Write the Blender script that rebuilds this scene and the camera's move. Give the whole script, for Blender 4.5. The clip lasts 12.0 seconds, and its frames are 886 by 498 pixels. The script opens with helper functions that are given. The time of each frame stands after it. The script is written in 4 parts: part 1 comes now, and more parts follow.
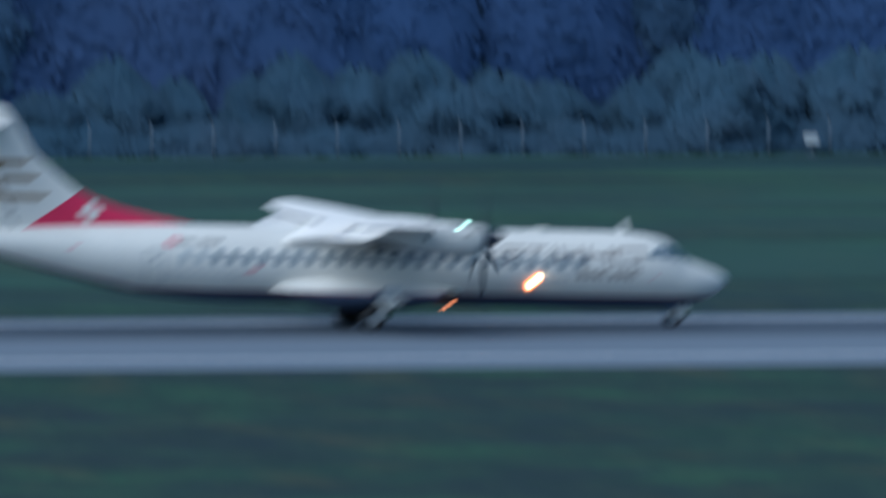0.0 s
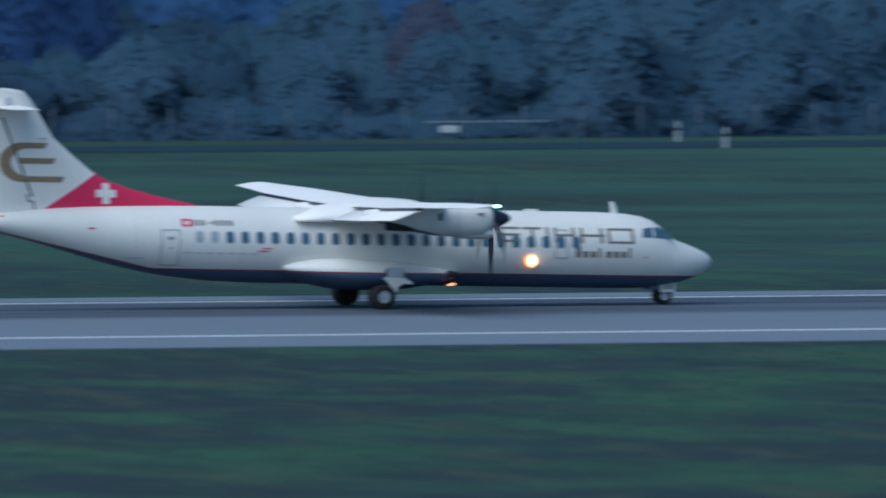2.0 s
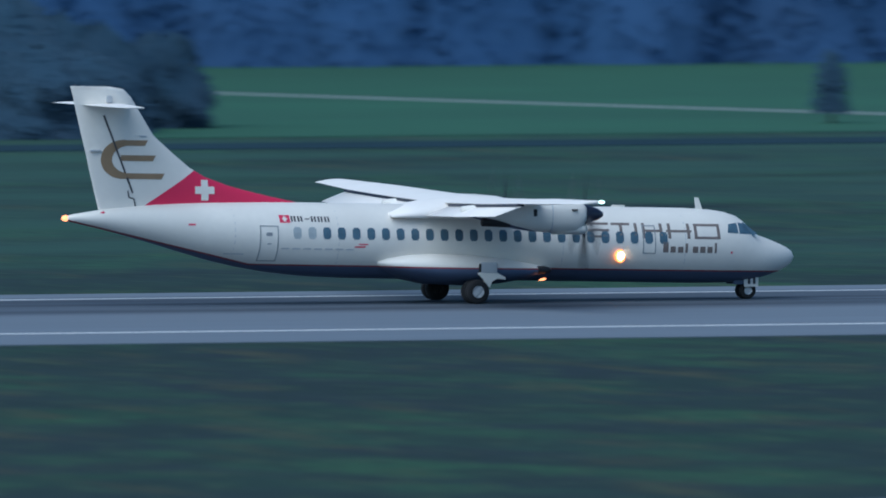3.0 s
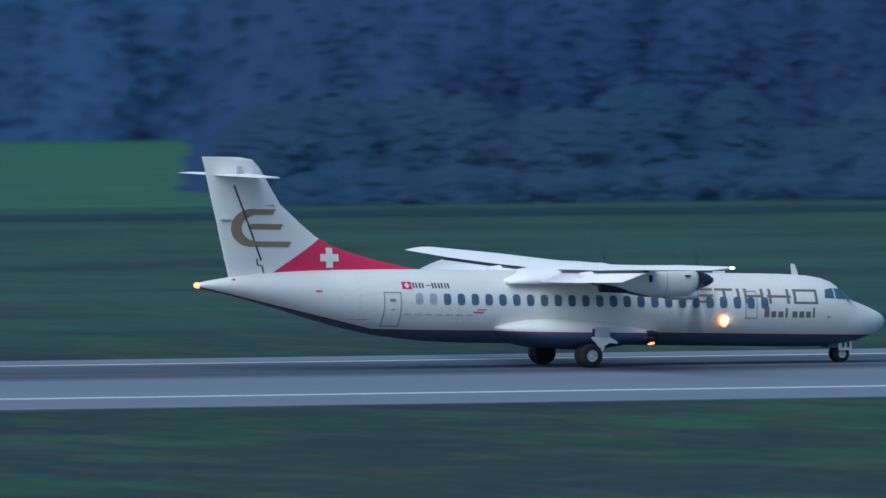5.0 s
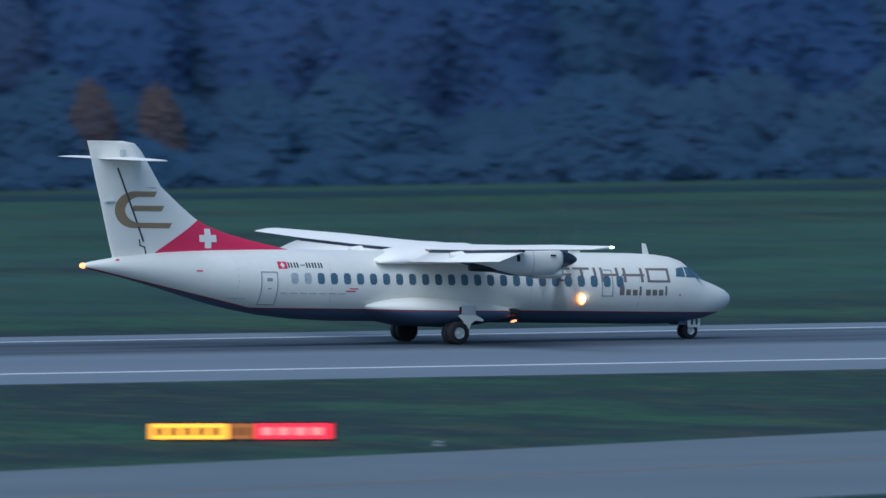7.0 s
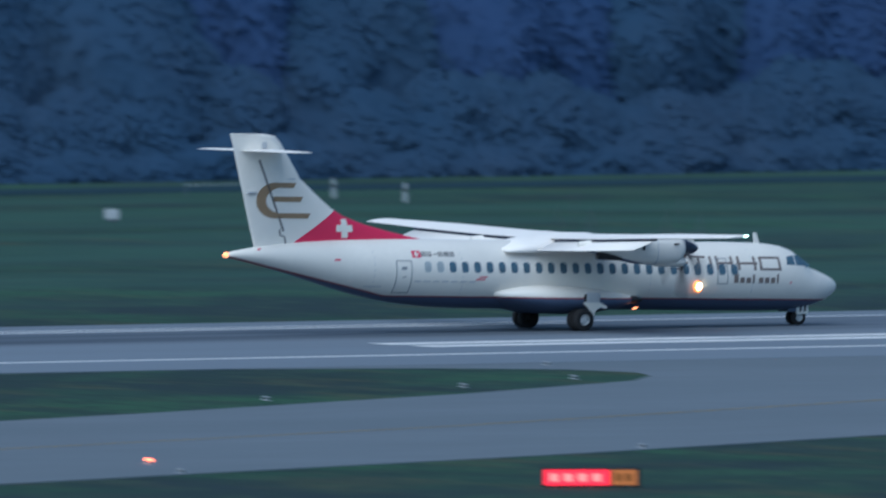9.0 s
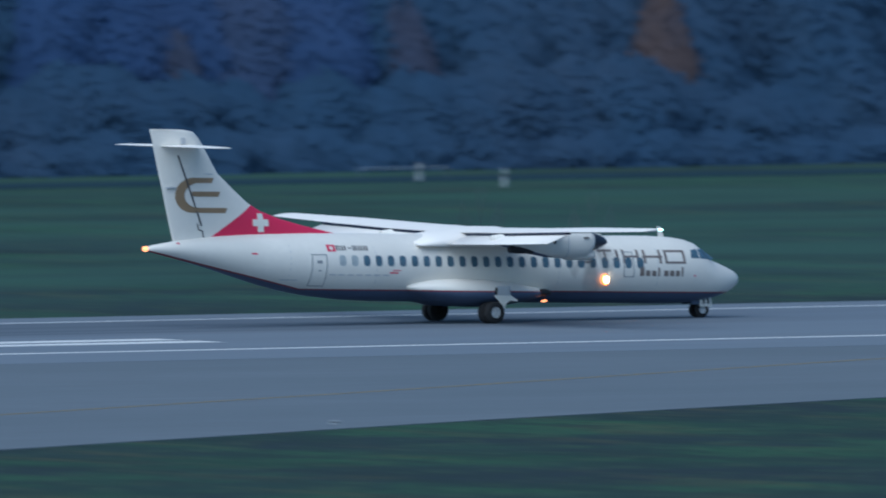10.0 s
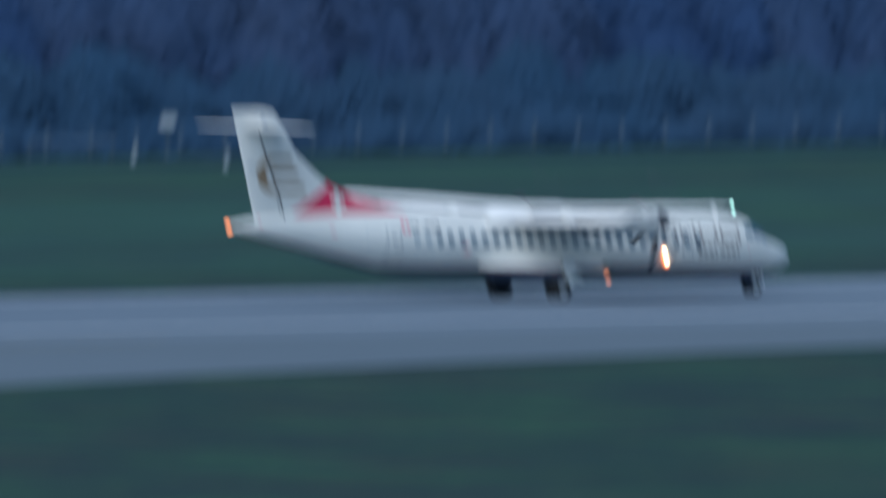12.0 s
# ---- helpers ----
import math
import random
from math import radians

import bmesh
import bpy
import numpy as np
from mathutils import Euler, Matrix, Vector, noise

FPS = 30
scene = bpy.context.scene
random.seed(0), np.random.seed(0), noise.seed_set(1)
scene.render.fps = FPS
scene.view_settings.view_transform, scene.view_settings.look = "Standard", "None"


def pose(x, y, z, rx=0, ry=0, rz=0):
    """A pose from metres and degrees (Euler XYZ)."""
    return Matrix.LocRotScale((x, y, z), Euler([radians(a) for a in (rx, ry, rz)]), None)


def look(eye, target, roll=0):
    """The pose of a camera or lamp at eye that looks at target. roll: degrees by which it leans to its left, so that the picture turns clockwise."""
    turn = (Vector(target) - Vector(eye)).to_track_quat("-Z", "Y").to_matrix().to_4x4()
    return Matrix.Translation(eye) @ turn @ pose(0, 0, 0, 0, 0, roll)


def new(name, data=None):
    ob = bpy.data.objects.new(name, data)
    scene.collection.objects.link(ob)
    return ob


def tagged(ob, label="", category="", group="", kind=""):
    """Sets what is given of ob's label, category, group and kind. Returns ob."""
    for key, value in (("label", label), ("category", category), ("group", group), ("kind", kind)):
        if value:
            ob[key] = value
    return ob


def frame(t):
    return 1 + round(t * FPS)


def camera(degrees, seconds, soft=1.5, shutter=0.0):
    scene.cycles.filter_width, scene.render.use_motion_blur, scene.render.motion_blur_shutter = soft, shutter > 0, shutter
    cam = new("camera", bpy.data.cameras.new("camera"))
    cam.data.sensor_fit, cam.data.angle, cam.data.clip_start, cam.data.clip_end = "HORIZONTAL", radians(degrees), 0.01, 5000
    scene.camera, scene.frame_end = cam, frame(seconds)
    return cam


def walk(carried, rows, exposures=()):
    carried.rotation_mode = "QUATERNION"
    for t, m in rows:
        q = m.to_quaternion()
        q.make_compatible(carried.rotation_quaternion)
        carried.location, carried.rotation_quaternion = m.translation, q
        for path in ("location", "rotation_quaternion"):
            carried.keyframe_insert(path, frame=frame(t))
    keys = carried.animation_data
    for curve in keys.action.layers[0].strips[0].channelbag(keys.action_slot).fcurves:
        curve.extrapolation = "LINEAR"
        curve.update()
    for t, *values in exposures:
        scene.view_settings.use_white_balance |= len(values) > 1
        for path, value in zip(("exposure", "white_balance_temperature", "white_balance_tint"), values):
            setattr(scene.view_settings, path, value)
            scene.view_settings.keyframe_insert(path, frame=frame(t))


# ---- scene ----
FOV, EYE_Z = 1.845, 33.655
cam = camera(FOV, 12.0, soft=1.45, shutter=0.42)
cam.data.dof.use_dof, cam.data.dof.focus_distance, cam.data.dof.aperture_fstop = True, 1010.0, 1.25
# seconds, bearing from north (+y) in degrees, tilt, lean
PAN = [
    (0, 13.3909, -1.9009, 0.014),
    (0.0333, 13.4129, -1.9402, 0.014),
    (0.2, 13.8334, -1.9087, 0.012),
    (0.4667, 15.2196, -1.8836, 0.008),
    (0.5, 15.2526, -1.8976, 0.008),
    (0.5333, 15.2853, -1.9116, 0.008),
    (0.7, 15.9311, -1.8920, 0.011),
    (0.9, 16.3229, -1.8896, 0.016),
    (0.9667, 16.4087, -1.8836, -0.012),
    (1, 16.4553, -1.8920, -0.012),
    (1.0333, 16.5016, -1.9004, -0.012),
    (1.2, 16.9596, -1.8957, 0.020),
    (1.4667, 17.6133, -1.8979, 0.041),
    (1.5, 17.6175, -1.8979, 0.041),
    (1.5333, 17.6214, -1.8979, 0.041),
    (1.7, 17.9862, -1.8977, -0.000),
    (1.9667, 18.4752, -1.8952, 0.090),
    (2, 18.5267, -1.8952, 0.090),
    (2.0333, 18.5780, -1.8952, 0.090),
    (2.4667, 19.4992, -1.8857, 0.044),
    (2.5, 19.5673, -1.8885, 0.044),
    (2.5333, 19.6351, -1.8913, 0.044),
    (2.9667, 20.5567, -1.8760, 0.070),
    (3, 20.6274, -1.8788, 0.070),
    (3.0333, 20.6980, -1.8816, 0.070),
    (3.4667, 21.6103, -1.8480, 0.066),
    (3.5, 21.6782, -1.8452, 0.066),
    (3.5333, 21.7460, -1.8424, 0.066),
    (3.7, 22.0589, -1.8153, 0.016),
    (3.9, 22.4314, -1.7868, 0.019),
    (4.1, 22.7969, -1.7613, 0.022),
    (4.3, 23.1600, -1.7390, 0.026),
    (4.5, 23.5251, -1.7202, 0.029),
    (4.7, 23.8966, -1.7050, 0.032),
    (4.9, 24.2790, -1.6938, 0.035),
    (5.1, 24.6767, -1.6867, 0.039),
    (5.3, 25.0941, -1.6840, 0.042),
    (5.4667, 25.4512, -1.6808, 0.010),
    (5.5, 25.5200, -1.6836, 0.010),
    (5.5333, 25.5887, -1.6864, 0.010),
    (5.9667, 26.4419, -1.6804, 0.030),
    (6, 26.5056, -1.6832, 0.030),
    (6.0333, 26.5691, -1.6860, 0.030),
    (6.4667, 27.3532, -1.6775, -0.000),
    (6.5, 27.4119, -1.6803, -0.000),
    (6.5333, 27.4704, -1.6831, -0.000),
    (6.7, 27.7474, -1.6798, 0.024),
    (6.9, 28.0783, -1.6798, 0.017),
    (7.1, 28.4038, -1.6804, 0.009),
    (7.3, 28.7221, -1.6811, 0.002),
    (7.5, 29.0311, -1.6815, -0.005),
    (7.7, 29.3290, -1.6810, -0.012),
    (7.9, 29.6138, -1.6792, -0.020),
    (8.1, 29.8836, -1.6756, -0.027),
    (8.3, 30.1365, -1.6696, -0.034),
    (8.4667, 30.3358, -1.6624, -0.077),
    (8.5, 30.3781, -1.6624, -0.077),
    (8.5333, 30.4203, -1.6624, -0.077),
    (8.9667, 30.9326, -1.6457, -0.009),
    (9, 30.9704, -1.6541, -0.009),
    (9.0333, 31.0080, -1.6625, -0.009),
    (9.4667, 31.6563, -1.6470, -0.013),
    (9.5, 31.6728, -1.6470, -0.013),
    (9.5333, 31.6892, -1.6470, -0.013),
    (9.9667, 32.4370, -1.6407, -0.053),
    (10, 32.4911, -1.6435, -0.053),
    (10.0333, 32.5451, -1.6463, -0.053),
    (10.4667, 33.2465, -1.6463, -0.051),
    (10.5, 33.2879, -1.6463, -0.051),
    (10.5333, 33.3292, -1.6463, -0.051),
    (10.9667, 33.9116, -1.6517, 0.003),
    (11, 33.9488, -1.6517, 0.003),
    (11.0333, 33.9859, -1.6517, 0.003),
    (11.4667, 34.3538, -1.6589, -0.028),
    (11.5, 34.3700, -1.6533, -0.028),
    (11.5333, 34.3862, -1.6477, -0.028),
    (11.9667, 34.7335, -1.7118, -0.061),
    (12, 34.7540, -1.6446, -0.061),
]

walk(cam, [(t, pose(0, 0, EYE_Z, 90 + tilt, 0, -pan) @ pose(0, 0, 0, 0, 0, lean)) for t, pan, tilt, lean in PAN],
     exposures=[(0, 0.84, 4780, -6), (12, 0.84, 4780, -6)])

# ---- world and sun: dusk under thin high cloud ----
world = bpy.data.worlds.new("world")
scene.world = world
world.use_nodes = True
SUN_EL, SUN_AZ = 52.0, 250.0
wn, wl = world.node_tree.nodes, world.node_tree.links
sky = wn.new("ShaderNodeTexSky")
sky.sky_type = 'NISHITA'
sky.sun_disc = False
sky.sun_elevation, sky.sun_rotation = radians(SUN_EL), radians(SUN_AZ)
sky.air_density, sky.dust_density, sky.ozone_density = 1.0, 0.6, 3.0
wl.new(sky.outputs["Color"], wn["Background"].inputs["Color"])
wn["Background"].inputs["Strength"].default_value = 0.046
sun_data = bpy.data.lights.new("sun", 'SUN')
sun_data.energy, sun_data.angle, sun_data.color = 1.75, radians(80), (1.0, 0.83, 0.72)
sun = new("sun", sun_data)
az, el = radians(SUN_AZ), radians(SUN_EL)
sun.matrix_world = look((math.sin(az) * math.cos(el) * 100, math.cos(az) * math.cos(el) * 100, math.sin(el) * 100), (0, 0, 0))


# ---- materials ----
def material(name, color, rough=0.6, metal=0.0, vary=0.15, scale=3.0, bump=0.0, second=None, stretch=(1, 1, 1), coat=0.0, spec=0.5):
    """Base colour with two scales of variation, and a fine relief."""
    m = bpy.data.materials.new(name)
    m.use_nodes = True
    n, l = m.node_tree.nodes, m.node_tree.links
    b = n["Principled BSDF"]
    b.inputs["Roughness"].default_value, b.inputs["Metallic"].default_value = rough, metal
    b.inputs["Coat Weight"].default_value = coat
    b.inputs["Specular IOR Level"].default_value = spec
    tc, mp = n.new("ShaderNodeTexCoord"), n.new("ShaderNodeMapping")
    mp.inputs["Scale"].default_value = stretch
    l.new(tc.outputs["Object"], mp.inputs["Vector"])
    mix = None
    prev = None
    for k, (s, w) in enumerate(((scale, 1.0), (scale * 7.3, 0.5))):
        t = n.new("ShaderNodeTexNoise")
        t.inputs["Scale"].default_value, t.inputs["Detail"].default_value = s, 4
        l.new(mp.outputs["Vector"], t.inputs["Vector"])
        mix = n.new("ShaderNodeMix")
        mix.data_type = 'RGBA'
        ramp = n.new("ShaderNodeMapRange")
        ramp.inputs["From Min"].default_value, ramp.inputs["From Max"].default_value = 0.32, 0.68
        ramp.inputs["To Max"].default_value = 1.0 if k == 0 else w
        l.new(t.outputs["Fac"], ramp.inputs["Value"])
        l.new(ramp.outputs["Result"], mix.inputs["Factor"])
        if prev is None:
            mix.inputs["A"].default_value = (*color, 1)
            mix.inputs["B"].default_value = (*(second or [c * (1 - vary) for c in color]), 1)
        else:
            l.new(prev.outputs["Result"], mix.inputs["A"])
            mix.inputs["B"].default_value = (*[c * (1 - vary) for c in color], 1)
        prev = mix
    l.new(mix.outputs["Result"], b.inputs["Base Color"])
    if bump:
        bp = n.new("ShaderNodeBump")
        bp.inputs["Strength"].default_value, bp.inputs["Distance"].default_value = bump, 0.05
        l.new(t.outputs["Fac"], bp.inputs["Height"])
        l.new(bp.outputs["Normal"], b.inputs["Normal"])
    return m


def glowing(name, color, strength):
    m = bpy.data.materials.new(name)
    m.use_nodes = True
    b = m.node_tree.nodes["Principled BSDF"]
    b.inputs["Base Color"].default_value = (*color, 1)
    b.inputs["Emission Color"].default_value = (*color, 1)
    b.inputs["Emission Strength"].default_value = strength
    return m


def painted(name, upper, lower, a, b_, c, line=None, line_w=0.06, aft=None):
    """Two paints that meet where a*x + b*z + c = 0, with an optional pinstripe; behind station aft[0] the line climbs by aft[1]."""
    m = material(name, upper, 0.45, vary=0.09, scale=0.6, spec=0.3)
    n, l = m.node_tree.nodes, m.node_tree.links
    b = n["Principled BSDF"]
    base = b.inputs["Base Color"].links[0].from_socket
    tc, sp = n.new("ShaderNodeTexCoord"), n.new("ShaderNodeSeparateXYZ")
    l.new(tc.outputs["Object"], sp.inputs["Vector"])
    mx = n.new("ShaderNodeMath")
    mx.operation = 'MULTIPLY_ADD'
    mx.inputs[1].default_value, mx.inputs[2].default_value = a, c
    l.new(sp.outputs["X"], mx.inputs[0])
    if aft:
        up, cut, low = n.new("ShaderNodeMath"), n.new("ShaderNodeMath"), n.new("ShaderNodeMath")
        up.operation, cut.operation, low.operation = 'MULTIPLY_ADD', 'MINIMUM', 'ADD'
        up.inputs[1].default_value, up.inputs[2].default_value = aft[1], -aft[0] * aft[1]
        cut.inputs[1].default_value = 0.0
        l.new(sp.outputs["X"], up.inputs[0])
        l.new(up.outputs[0], cut.inputs[0])
        l.new(cut.outputs[0], low.inputs[0])
        l.new(mx.outputs[0], low.inputs[1])
        mx = low
    mz = n.new("ShaderNodeMath")
    mz.operation = 'MULTIPLY_ADD'
    mz.inputs[1].default_value = b_
    l.new(sp.outputs["Z"], mz.inputs[0])
    l.new(mx.outputs[0], mz.inputs[2])
    for colour, at in ((line, line_w), (lower, 0.0)):
        if colour is None:
            continue
        gt = n.new("ShaderNodeMath")
        gt.operation = 'LESS_THAN'
        gt.inputs[1].default_value = at
        l.new(mz.outputs[0], gt.inputs[0])
        mix = n.new("ShaderNodeMix")
        mix.data_type = 'RGBA'
        mix.inputs["B"].default_value = (*colour, 1)
        l.new(gt.outputs[0], mix.inputs["Factor"])
        l.new(base, mix.inputs["A"])
        base = mix.outputs["Result"]
    l.new(base, b.inputs["Base Color"])
    return m


def rubber_marks(m):
    """Tyre rubber laid along the middle of the landing zone."""
    n, l = m.node_tree.nodes, m.node_tree.links
    b = n["Principled BSDF"]
    base = b.inputs["Base Color"].links[0].from_socket
    tc, sp = n.new("ShaderNodeTexCoord"), n.new("ShaderNodeSeparateXYZ")
    l.new(tc.outputs["Object"], sp.inputs["Vector"])
    fac = None
    for axis, lo, hi in (("Y", 896.0, 901.0), ("Y", 915.5, 910.0), ("X", 640.0, 500.0)):
        mr = n.new("ShaderNodeMapRange")
        mr.interpolation_type = 'SMOOTHSTEP'
        mr.inputs["From Min"].default_value, mr.inputs["From Max"].default_value = min(lo, hi), max(lo, hi)
        mr.inputs["To Min"].default_value, mr.inputs["To Max"].default_value = (0.0, 1.0) if lo < hi else (1.0, 0.0)
        l.new(sp.outputs[axis], mr.inputs["Value"])
        if fac is None:
            fac = mr.outputs["Result"]
        else:
            mu = n.new("ShaderNodeMath")
            mu.operation = 'MULTIPLY'
            l.new(fac, mu.inputs[0])
            l.new(mr.outputs["Result"], mu.inputs[1])
            fac = mu.outputs[0]
    mp, t, mr = n.new("ShaderNodeMapping"), n.new("ShaderNodeTexNoise"), n.new("ShaderNodeMapRange")
    mp.inputs["Scale"].default_value = (0.02, 0.5, 1)
    t.inputs["Scale"].default_value, t.inputs["Detail"].default_value = 1.0, 4
    mr.inputs["From Min"].default_value, mr.inputs["From Max"].default_value, mr.inputs["To Min"].default_value = 0.3, 0.6, 0.45
    l.new(tc.outputs["Object"], mp.inputs["Vector"])
    l.new(mp.outputs["Vector"], t.inputs["Vector"])
    l.new(t.outputs["Fac"], mr.inputs["Value"])
    mu, mix = n.new("ShaderNodeMath"), n.new("ShaderNodeMix")
    mu.operation = 'MULTIPLY'
    l.new(fac, mu.inputs[0])
    l.new(mr.outputs["Result"], mu.inputs[1])
    mix.data_type = 'RGBA'
    mix.inputs["B"].default_value = (0.045, 0.055, 0.075, 1)
    l.new(mu.outputs[0], mix.inputs["Factor"])
    l.new(base, mix.inputs["A"])
    l.new(mix.outputs["Result"], b.inputs["Base Color"])


def grass():
    """Airfield grass: broad mown bands, patches of a few metres, and fine tufts."""
    m = bpy.data.materials.new("mown_grass")
    m.use_nodes = True
    n, l = m.node_tree.nodes, m.node_tree.links
    b = n["Principled BSDF"]
    b.inputs["Roughness"].default_value = 0.95
    b.inputs["Specular IOR Level"].default_value = 0.2
    tc = n.new("ShaderNodeTexCoord")
    prev = None
    layers = (((0.012, 0.075, 1), 1.0, (0.021, 0.052, 0.031), (0.020, 0.036, 0.035), 0.42, 0.56, 1.0),
              ((0.06, 0.04, 1), 1.0, None, (0.018, 0.028, 0.034), 0.46, 0.56, 0.85),
              ((0.09, 0.055, 1), 1.0, None, (0.034, 0.084, 0.040), 0.48, 0.62, 0.85),
              ((0.26, 0.10, 1), 1.0, None, (0.016, 0.029, 0.028), 0.48, 0.60, 0.75),
              ((0.30, 0.07, 1), 1.0, None, (0.058, 0.062, 0.034), 0.54, 0.70, 0.7),
              ((0.7, 0.28, 1), 1.0, None, (0.040, 0.068, 0.040), 0.52, 0.66, 0.65),
              ((1.6, 0.6, 1), 1.0, None, (0.013, 0.028, 0.023), 0.48, 0.70, 0.75))
    for k, (st, sc, a, c, lo, hi, w) in enumerate(layers):
        mp, t, mr, mix = n.new("ShaderNodeMapping"), n.new("ShaderNodeTexNoise"), n.new("ShaderNodeMapRange"), n.new("ShaderNodeMix")
        mp.inputs["Scale"].default_value = st
        mp.inputs["Location"].default_value = (k * 17.3, k * 5.1, 0)
        t.inputs["Scale"].default_value, t.inputs["Detail"].default_value = sc, 3
        mr.inputs["From Min"].default_value, mr.inputs["From Max"].default_value, mr.inputs["To Max"].default_value = lo, hi, w
        mix.data_type = 'RGBA'
        l.new(tc.outputs["Object"], mp.inputs["Vector"])
        l.new(mp.outputs["Vector"], t.inputs["Vector"])
        l.new(t.outputs["Fac"], mr.inputs["Value"])
        l.new(mr.outputs["Result"], mix.inputs["Factor"])
        mix.inputs["B"].default_value = (*c, 1)
        if prev is None:
            mix.inputs["A"].default_value = (*a, 1)
        else:
            l.new(prev.outputs["Result"], mix.inputs["A"])
        prev = mix
    # beyond the runway the grass pales in streaks: distance haze put into its colour
    sp, far, pale, mix = n.new("ShaderNodeSeparateXYZ"), n.new("ShaderNodeMapRange"), n.new("ShaderNodeMath"), n.new("ShaderNodeMix")
    far.inputs["From Min"].default_value, far.inputs["From Max"].default_value = 921.0, 960.0
    l.new(tc.outputs["Object"], sp.inputs["Vector"])
    l.new(sp.outputs["Y"], far.inputs["Value"])
    pale.operation = 'MULTIPLY'
    mp, t2, streak = n.new("ShaderNodeMapping"), n.new("ShaderNodeTexNoise"), n.new("ShaderNodeMapRange")
    mp.inputs["Scale"].default_value = (0.03, 0.085, 1)
    t2.inputs["Scale"].default_value, t2.inputs["Detail"].default_value = 1.0, 4
    streak.inputs["From Min"].default_value, streak.inputs["From Max"].default_value, streak.inputs["To Max"].default_value = 0.32, 0.62, 0.85
    l.new(tc.outputs["Object"], mp.inputs["Vector"])
    l.new(mp.outputs["Vector"], t2.inputs["Vector"])
    l.new(t2.outputs["Fac"], streak.inputs["Value"])
    l.new(streak.outputs["Result"], pale.inputs[1])
    l.new(far.outputs["Result"], pale.inputs[0])
    mix.data_type = 'RGBA'
    mix.inputs["B"].default_value = (0.036, 0.078, 0.058, 1)
    l.new(pale.outputs[0], mix.inputs["Factor"])
    l.new(prev.outputs["Result"], mix.inputs["A"])
    l.new(mix.outputs["Result"], b.inputs["Base Color"])
    bp = n.new("ShaderNodeBump")
    bp.inputs["Strength"].default_value, bp.inputs["Distance"].default_value = 0.3, 0.08
    l.new(t.outputs["Fac"], bp.inputs["Height"])
    l.new(bp.outputs["Normal"], b.inputs["Normal"])
    return m


WHITE = (0.80, 0.765, 0.70)
NAVY = (0.095, 0.12, 0.195)
RED = (0.60, 0.028, 0.095)
M_FUS = painted("white_navy_paint", WHITE, NAVY, 0.0, 1.0, -1.25, (0.25, 0.04, 0.05), 0.05, aft=(-20.7, 0.22))
M_FIN = painted("white_red_paint", WHITE, RED, -0.675, 1.0, -3.2 - 24.53 * 0.675)
M_WHITE = material("white_aircraft_paint", WHITE, 0.5, vary=0.06, scale=0.8, spec=0.15)
# Lit copy of the aircraft white: top light on the wing put into its colour.
M_WING = material("lit_wing_white", (0.90, 0.85, 0.79), 0.5, vary=0.05, scale=0.8, spec=0.12)
M_GREY = material("light_grey_paint", (0.55, 0.56, 0.58), 0.5, vary=0.15, scale=1.5)
M_RED = material("red_paint", RED, 0.45, vary=0.1)
M_NAVY = material("navy_paint", NAVY, 0.4, vary=0.2)
M_GOLD = material("dull_gold_paint", (0.30, 0.21, 0.12), 0.5, vary=0.15)
M_BROWN = material("grey_brown_paint", (0.20, 0.165, 0.15), 0.5, vary=0.15)
M_DARKLET = material("dark_lettering", (0.05, 0.05, 0.06), 0.5)
M_GLASS = material("cabin_window_glass", (0.11, 0.175, 0.235), 0.12, vary=0.3, scale=2)
M_BLIND = material("blanked_window", (0.42, 0.46, 0.48), 0.4)
M_TYRE = material("rubber", (0.02, 0.02, 0.022), 0.85, vary=0.3, scale=9)
M_FENCE = material("fence_concrete", (0.10, 0.13, 0.17), 0.9)
M_HUB = material("wheel_hub", (0.62, 0.63, 0.64), 0.45, 0.1)
M_METAL = material("bare_metal", (0.45, 0.45, 0.46), 0.35, 0.8)
M_BLACK = material("matt_black", (0.015, 0.015, 0.018), 0.6)
M_SPIN = material("dark_blue_spinner", (0.02, 0.025, 0.05), 0.35)
M_LAMP = glowing("landing_lamp", (1.0, 0.66, 0.34), 7.0)
# Orange halo round the landing lamp, given as a glow of its bowl.
M_HALO = glowing("lamp_halo", (1.0, 0.28, 0.07), 0.9)
M_BLADE = material("dark_grey_blade", (0.05, 0.055, 0.065), 0.5)
M_AMBER = glowing("amber_lamp", (1.0, 0.27, 0.09), 1.5)
M_NAVLIGHT = glowing("wingtip_lamp", (0.75, 1.0, 0.75), 3.0)
M_SIGN_Y = glowing("lit_yellow_panel", (1.0, 0.36, 0.02), 1.0)
M_SIGN_R = glowing("lit_red_panel", (0.8, 0.012, 0.03), 1.0)
M_SIGN_W = glowing("lit_pale_letters", (1.0, 0.16, 0.13), 1.0)
M_REDLIGHT = glowing("red_ground_lamp", (1.0, 0.14, 0.05), 4.0)
M_GRASS = grass()
M_ASPHALT = material("runway_asphalt", (0.166, 0.195, 0.239), 0.85, scale=0.06, vary=0.2, stretch=(0.12, 1.5, 1), second=(0.142, 0.167, 0.201), spec=0.3)
rubber_marks(M_ASPHALT)
M_TAXI = material("taxiway_asphalt", (0.138, 0.160, 0.186), 0.85, scale=0.08, vary=0.2, second=(0.114, 0.136, 0.158), stretch=(0.4, 1, 1), spec=0.3)
M_MARK = material("white_road_paint", (0.7, 0.7, 0.7), 0.7, scale=0.6, vary=0.2, stretch=(0.3, 3, 1))
M_YMARK = material("worn_yellow_paint", (0.30, 0.22, 0.07), 0.8, scale=0.5, vary=0.3)
